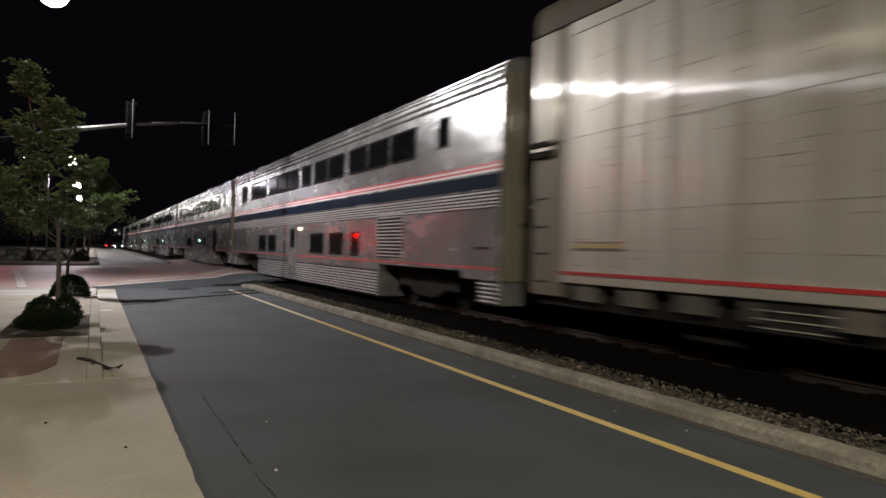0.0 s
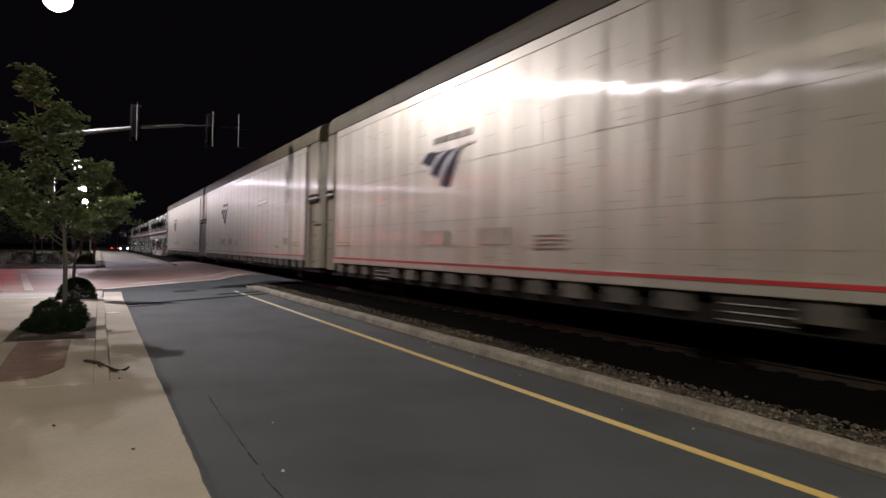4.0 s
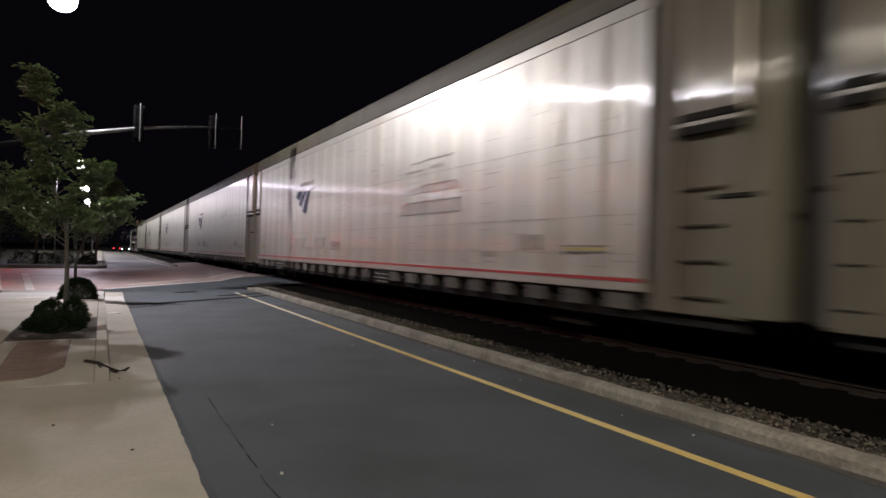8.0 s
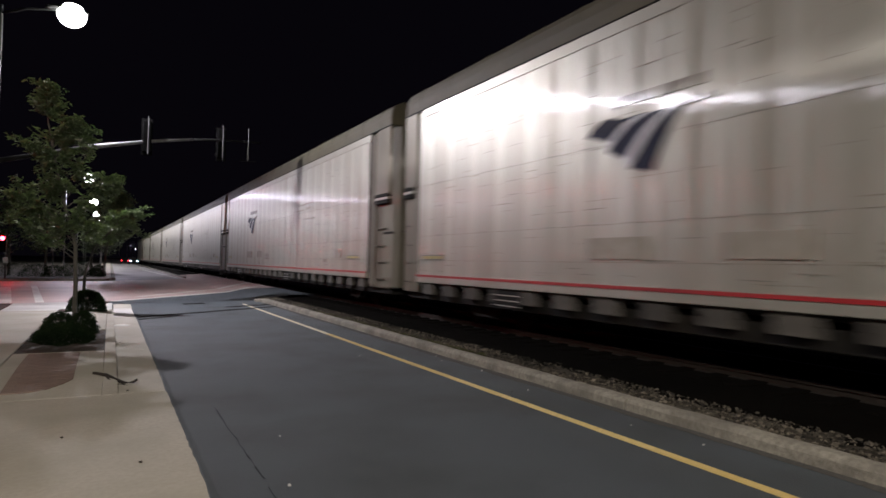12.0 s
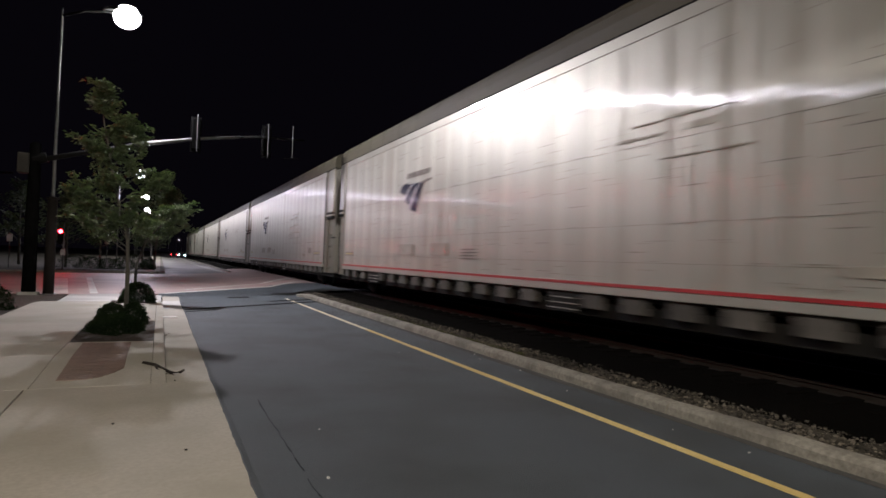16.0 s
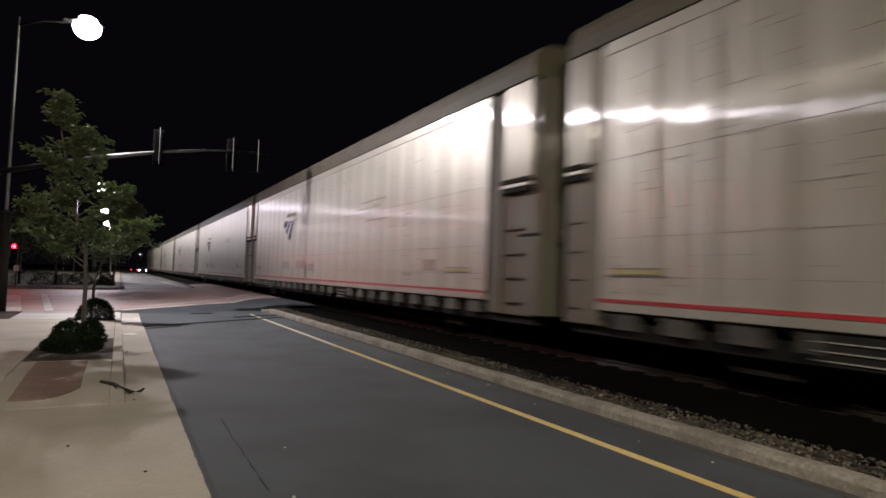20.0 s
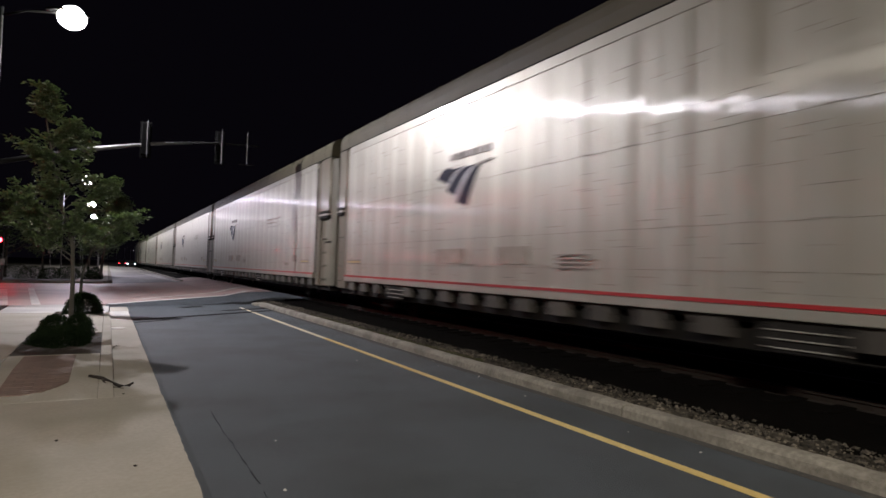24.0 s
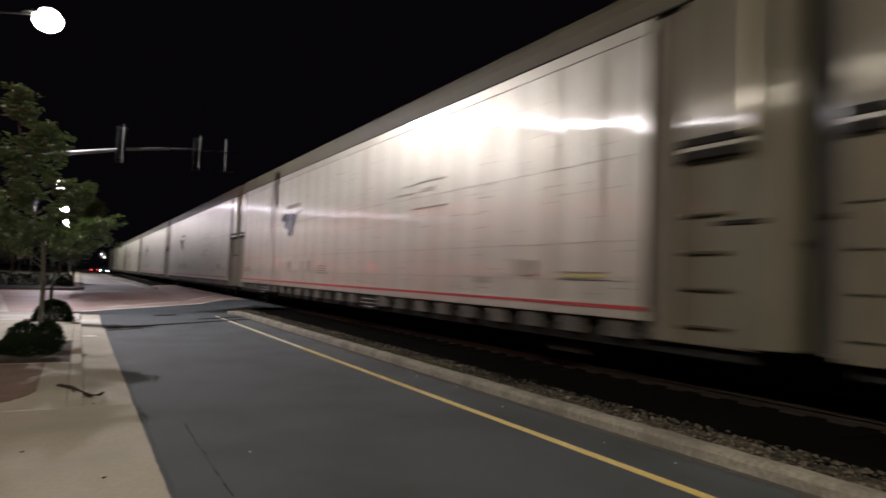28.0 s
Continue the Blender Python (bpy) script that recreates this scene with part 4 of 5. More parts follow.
def coach_car(fluted=True):
    """A two-storey stainless passenger coach. Local y runs to its front; d is counted from its rear end."""
    car = thing("passenger_coach", TRACK_X, 0, Z0, "two-storey stainless steel passenger coach with red and blue bands", "railcar", "coaches of the train")
    h = 12.45
    Y = lambda d: -h + d
    prof = [(-1.5, 0.93), (-1.5, 4.62), (-1.47, 4.86), (-1.40, 4.99), (-1.25, 5.08), (-0.7, 5.16), (0, 5.18)]
    prof = prof + [(-x, z) for x, z in prof[-2::-1]]
    part("body_shell", extrude_y(bmesh.new(), prof, -h, h), STAINLESS, car, "brushed stainless body")
    part("lower_side", boxm(-1.5, 1.5, -h + 5.5, h - 5.5, 0.775, 0.931), STAINLESS, car)
    part("skirt", boxm(-1.46, 1.46, -h + 5.6, h - 5.6, 0.06, 0.79, 0.01), STAINLESS, car)
    for e in (-1, 1):
        part("end_skirt", boxm(-1.46, 1.46, min(e * (h - 0.7), e * h), max(e * (h - 0.7), e * h), 0.3, 0.79, 0.01), STAINLESS, car)
        part("end_panel", boxm(-1.42, 1.42, min(e * (h - 0.01), e * (h + 0.06)), max(e * (h - 0.01), e * (h + 0.06)), 0.75, 4.85, 0.03), RACK_DOOR, car, "dull olive-grey end panel")
        part("vestibule", boxm(-0.5, 0.5, min(e * (h + 0.05), e * (h + 0.42)), max(e * (h + 0.05), e * (h + 0.42)), 2.6, 4.7, 0.03), BLACK_STEEL, car, "black rubber diaphragm")
        truck(car, e * (h - 3.5), wheelbase=2.4)
        part("bogie_cover", boxm(-0.95, 0.95, e * (h - 3.4) - 2.05, e * (h - 3.4) + 2.05, 0.40, 0.928, 0.03), BLACK_STEEL, car, "black equipment above the bogie")
        part("end_sill", boxm(-1.5, 1.5, min(e * (h - 1.3), e * h), max(e * (h - 1.3), e * h), 0.78, 0.931), STAINLESS, car)
    for z0, z1, mat, nm in ((2.58, 2.86, COACH_BLUE, "blue_band"), (2.90, 2.94, COACH_WHITE, "white_band"), (2.94, 2.99, COACH_RED, "red_band"), (2.99, 3.03, COACH_WHITE, "white_band"), (3.03, 3.08, COACH_RED, "red_band"), (0.99, 1.025, COACH_RED, "red_band")):
        part(nm, boxm(-1.506, -1.49, -h, h, z0, z1), mat, car)
    # dark plates behind the flutes stand in for the shade between them
    if fluted:
        part("flute_shade_backing", boxm(-1.464, -1.45, -h + 5.65, h - 5.65, 0.08, 0.76), STEEL_SHADE, car)
        part("flute_shade_backing", boxm(-1.504, -1.49, -h, h, 2.18, 2.56), STEEL_SHADE, car)
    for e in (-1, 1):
        part("flute_shade_backing", boxm(-1.464, -1.45, min(e * (h - 0.68), e * (h - 0.02)), max(e * (h - 0.68), e * (h - 0.02)), 0.32, 0.76), STEEL_SHADE, car)
        for i in range(5):
            part("flute", boxm(-1.49, -1.455, min(e * (h - 0.68), e * (h - 0.02)), max(e * (h - 0.68), e * (h - 0.02)), 0.335 + i * 0.085, 0.38 + i * 0.085, 0.01), FLUTED_STEEL, car)
    for i in range(8 if fluted else 0):
        part("flute", boxm(-1.492, -1.45, -h + 5.65, h - 5.65, 0.10 + i * 0.082, 0.145 + i * 0.082, 0.008), FLUTED_STEEL, car)
    for i in range(5 if fluted else 0):
        part("flute", boxm(-1.526, -1.49, -h, h, 2.20 + i * 0.07, 2.24 + i * 0.07, 0.009), FLUTED_STEEL, car)
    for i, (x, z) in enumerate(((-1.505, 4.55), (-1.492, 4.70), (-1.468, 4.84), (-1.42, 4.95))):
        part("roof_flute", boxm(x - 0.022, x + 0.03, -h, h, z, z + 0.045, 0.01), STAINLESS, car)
        # dark strip paints the shade below each roof flute
        part("roof_groove_shade", boxm(x - 0.008, x + 0.03, -h, h, z - 0.05, z - 0.004), STEEL_SHADE, car)

    def window(d0, d1, z0, z1, name="window"):
        w = part(name, boxm(-1.522, -1.49, Y(d0), Y(d1), z0, z1, 0.008), BLACK_STEEL, car)
        part("pane", boxm(-1.528, -1.50, Y(d0) + 0.05, Y(d1) - 0.05, z0 + 0.05, z1 - 0.05, 0.006), WINDOW, w, "dark tinted pane")

    window(1.95, 2.45, 3.6, 4.28)
    for d0, d1 in ((3.55, 4.95), (5.05, 6.45), (6.55, 7.95), (8.35, 9.75), (9.85, 11.25), (11.65, 12.75), (13.15, 14.55), (14.65, 16.05), (16.15, 17.55), (18.0, 19.4), (19.5, 20.9), (22.0, 23.0)):
        window(d0, d1, 3.52, 4.3)
    for d0, d1 in ((7.0, 7.6), (8.3, 9.5), (10.1, 11.5), (16.2, 17.4), (17.9, 19.1)) if fluted else ((8.6, 9.3), (15.2, 17.6)):
        window(d0, d1, 1.12, 1.82)
    if not fluted:
        window(4.6, 5.5, 0.95, 2.3, "side_door")
        part("marker_lamp", boxm(-1.56, -1.5, Y(11.0), Y(11.2), 1.55, 1.65, 0.01), GREEN_LENS, car, "small lit bluish marker")
        return car
    louvre = part("louvre", boxm(-1.51, -1.49, Y(4.2), Y(5.65), 1.12, 2.32), BLACK_STEEL, car, "dark louvred vent")
    for i in range(13):
        part("slat", boxm(-1.53, -1.50, Y(4.2), Y(5.65), 1.15 + i * 0.09, 1.185 + i * 0.09, 0.004), FLUTED_STEEL, louvre)
    door = part("door", boxm(-1.515, -1.49, Y(13.2), Y(14.2), 0.25, 2.25, 0.012), STAINLESS, car, "stainless side door")
    part("door_window", boxm(-1.522, -1.51, Y(13.45), Y(13.95), 1.3, 2.0), WINDOW, door)
    part("marker_lamp", boxm(-1.56, -1.5, Y(12.6), Y(12.75), 1.95, 2.05, 0.01), AMBER_LENS, car, "small lit amber marker")
    for d in (0.35, 0.65):
        part("grab_iron", boxm(-1.55, -1.50, Y(d), Y(d) + 0.2, 1.4, 1.43), BLACK_STEEL, car)
    return car


def lead(t):
    """Where the coupling between the coaches and the auto carriers is, in metres along the track."""
    return 16.218 * t + float(np.interp(t, [0, 1, 2, 5, 7, 10, 12, 15, 18, 20, 24, 25, 28], [9.05, 9.32, 9.46, 9.5, 9.62, 9.37, 9.42, 8.92, 8.5, 8.69, 9.02, 9.0, 9.2]))


TRAIN = []
rack_a, rack_b, rack_c, coach, plain_coach = rack_car(0), rack_car(1), rack_car(2), coach_car(), coach_car(False)
tagged(plain_coach, "two-storey stainless passenger coach with plain smooth lower sides")
for i in range(20):
    source = rack_b if i in (10, 13, 18) else rack_c if i in (4, 8, 15) else rack_a
    ob = source if i in (0, 4, 10) else copy_thing(source, pose(TRACK_X, 0, Z0))
    TRAIN.append((ob, -PITCH_R * (i + 0.5)))
for j in range(9):
    ob = coach if j == 0 else plain_coach if j == 1 else copy_thing(plain_coach, pose(TRACK_X, 0, Z0))
    TRAIN.append((ob, PITCH_C * (j + 0.5)))

# ---- street lamps and signals ----
def street_lamp(x, y, lamp_x, z, lit=True, brown=False, size=1.0):
    t = thing("street_lamp", x, y, 0.0, "tall tapered galvanised street lamp, lit white" if not brown else "tall tapered street lamp with a brown base pole, lit white", "street lamp", "street lamps along the sidewalk")
    part("base_plate", boxm(-0.2, 0.2, -0.2, 0.2, -0.05, 0.06, 0.01), POLE_GREY, t)
    if brown:
        part("lower_pole", tubem([(0, 0, 0.04), (0, 0, 1.5), (0, 0, 2.98)], [0.15, 0.145, 0.14], 16), POLE_BROWN, t, "weathered brown lower pole", smooth=True)
        part("pole_collar", tubem([(0, 0, 2.96), (0, 0, 3.02), (0, 0, 3.06)], [0.19, 0.19, 0.06], 16), POLE_BROWN, t, "brown collar on the lower pole")
    part("pole", tubem([(0, 0, 0.04), (0, 0, 4), (0, 0, z)], [0.06, 0.047, 0.035], 12), POLE_GREY, t, "slender galvanised pole", smooth=True)
    dx = lamp_x - x
    part("arm", tubem([(0, 0, z - 0.25), (dx * 0.35, 0, z + 0.02), (dx * 0.7, 0, z + 0.12), (dx - 0.25, 0, z + 0.14)], [0.04, 0.035, 0.03, 0.03], 8), POLE_DARK, t, smooth=True)
    bm = bmesh.new()
    bmesh.ops.create_uvsphere(bm, u_segments=20, v_segments=10, radius=1)
    for v in bm.verts:
        v.co = Vector((dx - 0.12 + v.co.x * 0.40 * size, v.co.y * 0.22 * size, z + 0.12 * size + max(v.co.z, -0.15) * 0.13))
    head = part("luminaire", bm, POLE_DARK, t, "dark cobra-head luminaire", smooth=True)
    # lens drawn larger than life, so its shape stands for the lamp's glare
    bm = bmesh.new()
    bmesh.ops.create_uvsphere(bm, u_segments=20, v_segments=10, radius=1)
    for v in bm.verts:
        v.co = Vector((dx + v.co.x * 0.27 * size, v.co.y * 0.27 * size, z + 0.06 + v.co.z * 0.24 * size))
    part("lens", bm, LENS_WHITE, head, "glowing white lens", smooth=True)
    return t


for i, (x, y, watts, colour) in enumerate(LAMPS):
    if i == 0:
        street_lamp(-3.07, y, x, LAMP_Z, brown=True, size=1.5)
    else:
        street_lamp(x - 1.8, y, x, LAMP_Z, size=1.7)
for x, y in ((-0.6, 205), (1.7, 262), (5.5, 335), (11, 430), (18, 560)):
    street_lamp(x - 1.8, y, x, LAMP_Z, size=0.6)


def signal_head(name, x, y, z, face, lit, label, backplate=True, red=RED_LENS):
    """A three-section traffic signal. face: -1 looks towards the camera's side of the street, 1 away from it."""
    t = thing(name, x, y, z, label, "traffic signal", "traffic signals at the crossing")
    part("housing", boxm(-0.14, 0.14, -0.12, 0.12, -0.53, 0.53, 0.02), SIGNAL_BLACK, t)
    if backplate:
        part("bracket", tubem([(0.03, -face * 0.15, -0.62), (0.03, -face * 0.15, 0.66)], [0.014, 0.014], 8), POLE_GREY, t, "dull aluminium bracket tube")
        part("backplate", boxm(-0.17, 0.17, face * 0.10 - 0.006, face * 0.10 + 0.006, -0.62, 0.62, 0.004), SIGNAL_BLACK, t, "thin dark backplate")
    for i, zz in enumerate((0.35, 0.0, -0.35)):
        on = lit and i == 0
        bm = tubem([(0, face * 0.12, zz), (0, face * 0.145, zz)], [0.14, 0.13], 20)
        part("lens", bm, red if on else POLE_DARK, t, "glowing red lens" if on else "unlit dark lens")
        bm = bmesh.new()
        n = 12
        ring = [(math.cos(a), math.sin(a)) for a in [math.radians(-90 + 360 * k / n) for k in range(n + 1)]]
        a = [bm.verts.new((0.15 * c, face * 0.12, zz + 0.15 * s)) for c, s in ring]
        b = [bm.verts.new((0.15 * c, face * 0.40, zz + 0.15 * s)) for c, s in ring]
        c2 = [bm.verts.new((0.158 * c, face * 0.12, zz + 0.158 * s)) for c, s in ring]
        d2 = [bm.verts.new((0.158 * c, face * 0.40, zz + 0.158 * s)) for c, s in ring]
        for k in range(n):
            bm.faces.new((a[k], a[k + 1], b[k + 1], b[k]))
            bm.faces.new((c2[k], d2[k], d2[k + 1], c2[k + 1]))
            bm.faces.new((b[k], b[k + 1], d2[k + 1], d2[k]))
        part("visor", bm, SIGNAL_BLACK, t)
    return t


mast = thing("signal_mast", -3.57, 22.07, 0, "dark steel signal mast with a long curved arm over the street", "signal mast")
part("base", boxm(-0.26, 0.26, -0.26, 0.26, -0.05, 0.12, 0.03), PALE_CONCRETE, mast)
part("pole", tubem([(0, 0, 0.1), (0, 0, 3), (0, 0, 4.6)], [0.19, 0.17, 0.15], 16), SIGNAL_BLACK, mast, "thick dark pole", smooth=True)
part("pole_cap", tubem([(0, 0, 4.6), (0, 0, 4.68)], [0.155, 0.05], 12), SIGNAL_BLACK, mast)
# one arm in three tones: dark where unlit, grey where the lamp catches it
part("arm_root", tubem([(0, 0, 4.10), (1.3, -0.02, 4.49), (2.75, 0.224, 4.95)], [0.085, 0.075, 0.064], 12), POLE_DARK, mast, "root of the arm, darkened as its unlit stretch", smooth=True)
part("arm", tubem([(2.73, 0.22, 4.945), (3.68, 0.485, 5.20), (4.6, 0.743, 5.45), (6.02, 1.141, 5.74)], [0.075, 0.066, 0.055, 0.045], 12), POLE_GREY, mast, "tapered galvanised arm", smooth=True)
part("arm_end", tubem([(6.0, 1.136, 5.737), (7.12, 1.45, 5.90), (8.48, 1.831, 6.02)], [0.043, 0.039, 0.035], 12), POLE_DARK, mast, smooth=True)
part("arm_collar", tubem([(-0.05, 0, 4.13), (0.3, 0, 4.24)], [0.17, 0.15], 12), POLE_DARK, mast)
part("control_box", boxm(-0.42, -0.12, -0.2, 0.2, 3.7, 4.3, 0.02), TAB_GREY, mast, "grey control cabinet")
signal_head("traffic_signal", 0.96, 22.81, 5.60, 1, True, "black traffic signal on the mast arm, its red light turned away")
signal_head("traffic_signal", 3.46, 23.60, 5.76, 1, True, "black traffic signal on the mast arm, its red light turned away")
sign = thing("street_sign", 4.46, 23.80, 5.86, "flat aluminium sign hung edge-on from the mast arm", "sign")
sign.matrix_world = pose(4.46, 23.80, 5.86, 0, 0, -10.6)
part("panel", boxm(-0.012, 0.012, -0.30, 0.30, -0.58, 0.58, 0.004), POLE_GREY, sign)
part("bracket", boxm(-0.3, 0.3, -0.02, 0.02, -0.62, -0.59, 0.004), POLE_DARK, sign)

far_mast = thing("signal_mast", -10.6, 43.2, 0, "dark steel signal mast across the intersection", "signal mast")
part("pole", tubem([(0, 0, -0.05), (0, 0, 3), (0, 0, 6.4)], [0.18, 0.16, 0.13], 14), POLE_DARK, far_mast, smooth=True)
part("arm", tubem([(0, 0, 5.6), (1.0, 0, 5.7), (2.6, 0, 5.75)], [0.09, 0.08, 0.06], 10), POLE_DARK, far_mast, smooth=True)
far_signal = signal_head("traffic_signal", -8.78, 43.0, 5.15, -1, True, "traffic signal showing red above the side street", red=BRIGHT_RED_LENS)
far_signal.matrix_world = pose(-9.0, 43.0, 5.0, 0, 0, -10)
post_mast = thing("signal_post", -5.95, 48.3, 0, "slim galvanised post of a corner signal", "signal post")
part("post", tubem([(0, 0, -0.05), (0, 0, 3.1)], [0.06, 0.05], 12), POLE_GREY, post_mast, smooth=True)
part("push_button_box", boxm(-0.14, 0.14, -0.12, -0.05, 0.95, 1.35, 0.01), SIGN_BACK, post_mast)
signal_head("traffic_signal", -6.1, 48.1, 2.2, -1, True, "corner traffic signal showing red on its post", backplate=False, red=POST_RED_LENS)

# the side street's own signal, whose red light shows on the passing cars
side_mast = thing("signal_mast", -7.5, 14.3, 0, "dark steel signal mast beside the mulch", "signal mast")
part("pole", tubem([(0, 0, -0.05), (0, 0, 3), (0, 0, 5.6)], [0.13, 0.11, 0.09], 14), POLE_DARK, side_mast, smooth=True)
side_signal = signal_head("traffic_signal", -7.28, 14.3, 4.3, -1, True, "traffic signal showing red towards the track", red=DIM_RED_LENS)
side_signal.matrix_world = pose(-7.28, 14.3, 4.3, 0, 0, 90)

# thin posts at the far corner
for x, y, hgt in ((-11.2, 52, 4.6), (-9.3, 50, 2.3), (-3.9, 56, 2.4)):
    p = thing("sign_post", x, y, 0, "thin galvanised post at the far corner", "post", "thin posts at the far corner")
    part("post", tubem([(0, 0, -0.05), (0, 0, hgt)], [0.035, 0.03], 8), POLE_GREY, p, smooth=True)
    part("panel", boxm(-0.16, 0.16, -0.05, -0.03, hgt - 0.55, hgt - 0.05, 0.004), SIGN_BACK, p)


# ---- plants ----
def leaves(points, size, seed, flat=0.4):
    """Small folded leaves round the points, in one mesh."""
    rng = random.Random(seed)
    verts, faces = [], []
    for c in points:
        length = size * rng.uniform(0.7, 1.4)
        w = length * rng.uniform(0.15, 0.27)
        m = Euler((rng.uniform(-1.2, 1.2) * (1 - flat), rng.uniform(-1.2, 1.2), rng.uniform(0, 6.3))).to_matrix()
        k = len(verts)
        for p in ((0, 0, 0), (w, length * 0.4, length * 0.12), (0, length, 0), (-w, length * 0.4, length * 0.12), (0, length * 0.45, -length * 0.03)):
            verts.append(tuple(Vector(c) + m @ Vector(p)))
        faces += [(k, k + 1, k + 4), (k + 1, k + 2, k + 4), (k + 2, k + 3, k + 4), (k + 3, k, k + 4)]
    return verts, faces


def leaf_part(name, pts, size, seed, mat, parent, label=""):
    v, f = leaves(pts, size, seed)
    me = bpy.data.meshes.new(name)
    me.from_pydata(v, [], f)
    me.materials.append(mat)
    o = new(name, me)
    o.parent = parent
    o["kind"] = "stuff"
    if label:
        o["label"] = label
    return o


def tree(x, y, z, height, spread, trunk_r, crown_from, limbs, per_limb, leaf, seed, mat, label, lean=(0, 0), top_bias=1.0, clump=0.10):
    """A slim street tree: tapered trunk, rising limbs with twigs, leaf clumps along them."""
    rng = random.Random(seed)
    t = thing("tree", x, y, z, label, "tree", "street trees")
    n = 7
    axis = [(lean[0] * (i / n) ** 1.5 + 0.03 * rng.uniform(-1, 1), lean[1] * (i / n) ** 1.5 + 0.03 * rng.uniform(-1, 1), height * 0.94 * i / n - (0.05 if i == 0 else 0)) for i in range(n + 1)]
    part("trunk", tubem(axis, [trunk_r * (1 - 0.85 * i / n) for i in range(n + 1)], 9), BARK, t, smooth=True)
    pts = []
    for j in range(limbs):
        q = (j + rng.random() * 0.6) / limbs
        h0 = crown_from + (height * 0.93 - crown_from) * q
        i = min(n - 1, int(h0 / (height * 0.94) * n))
        fr = h0 / (height * 0.94) * n - i
        base = Vector(axis[i]).lerp(Vector(axis[i + 1]), fr)
        ang = j * 2.4 + rng.uniform(-0.5, 0.5)
        reach = spread * (1 - 0.88 * q ** top_bias) * rng.uniform(0.4, 1.2)
        tip = base + Vector((math.cos(ang) * reach, math.sin(ang) * reach, reach * rng.uniform(0.25, 0.85) + 0.15))
        mid = base.lerp(tip, 0.5) + Vector((0, 0, -0.06 * reach))
        r = max(0.006, trunk_r * 0.4 * (1 - 0.7 * q))
        part("limb", tubem([base, mid, tip], [r, r * 0.6, r * 0.2], 5), BARK, t)
        for _ in range(per_limb):
            u = 0.2 + 0.8 * rng.random() ** 0.7
            c = (base.lerp(mid, u * 2) if u < 0.5 else mid.lerp(tip, u * 2 - 1))
            s = clump + clump * 0.8 * reach
            pts.append(c + Vector((rng.gauss(0, s), rng.gauss(0, s), rng.gauss(0, s * 0.75))))
    top_pt = Vector(axis[-1])
    for _ in range(per_limb * 2):
        pts.append(top_pt + Vector((rng.gauss(0, 0.07 * spread), rng.gauss(0, 0.07 * spread), rng.uniform(-0.6, 0.3))))
    leaf_part("crown", pts, leaf, seed, mat, t)
    return t


def street_tree(x, y, z, axis, trunk_r, tips, per_limb, leaf, seed, label):
    """A young tree whose limbs end in loose sprays of leaves. axis: (sideways, height) up the trunk; tips: (sideways, height) of the limbs."""
    rng = random.Random(seed)
    t = thing("tree", x, y, z, label, "tree", "street trees")
    n = len(axis) - 1
    part("trunk", tubem([(a, 0.02 * rng.uniform(-1, 1), h) for a, h in axis], [trunk_r * (1 - 0.85 * i / n) for i in range(n + 1)], 9), BARK, t, smooth=True)
    hs, xs = [h for a, h in axis], [a for a, h in axis]
    pts = []
    for dx, h in tips:
        h0 = max(axis[1][1] * 1.2, h - 0.3 - 0.45 * abs(dx - float(np.interp(h, hs, xs))))
        base = Vector((float(np.interp(h0, hs, xs)), 0, h0))
        tip = Vector((dx, rng.uniform(-0.6, 0.6) * (0.35 + 0.9 * (hs[-1] - h) / hs[-1]), h))
        mid = base.lerp(tip, 0.55) + Vector((0, 0, 0.05))
        r = 0.006 + trunk_r * 0.22 * (1 - h / hs[-1])
        part("limb", tubem([base, mid, tip], [r, r * 0.6, r * 0.25], 5), BARK, t)
        for k in range(7):
            # a short twig with its own spray
            at = mid.lerp(tip, rng.uniform(0.0, 1.05))
            way = Vector((rng.gauss(0, 1), rng.gauss(0, 1), rng.gauss(0.15, 0.7))).normalized() * rng.uniform(0.10, 0.36)
            for _ in range(per_limb // 7):
                u = rng.random() ** 0.7
                pts.append(at + way * u + Vector((rng.gauss(0, 0.045), rng.gauss(0, 0.045), rng.gauss(-0.02, 0.035))))
    leaf_part("crown", pts, leaf, seed, LEAF, t)
    return t


street_tree(-0.57, 13.75, 0.06, [(0, -0.05), (0, 0.95), (-0.03, 1.7), (-0.25, 2.5), (-0.42, 3.3), (-0.55, 4.0), (-0.60, 4.66)], 0.046,
            [(-0.62, 4.68), (-0.52, 4.55), (-0.66, 4.45), (-0.55, 4.25), (-0.12, 4.15), (0.0, 4.05), (0.12, 3.9), (-0.15, 3.75), (-0.42, 3.85), (-0.85, 3.58), (-0.72, 3.45), (-0.2, 3.4), (0.1, 3.35), (0.28, 3.1), (0.62, 3.12), (0.78, 2.98), (0.55, 2.9),
             (-1.15, 2.8), (-1.02, 2.6), (-0.88, 2.35), (0.15, 2.45), (-0.45, 2.85), (-0.2, 2.8), (-0.5, 3.25), (-0.6, 2.3), (-0.85, 2.0), (0.0, 2.1), (0.25, 2.05), (-0.3, 2.0), (-1.1, 2.2), (-0.7, 2.75)],
            287, 0.092, 11, "slim young street tree with sparse green leaves in a mulch pit")
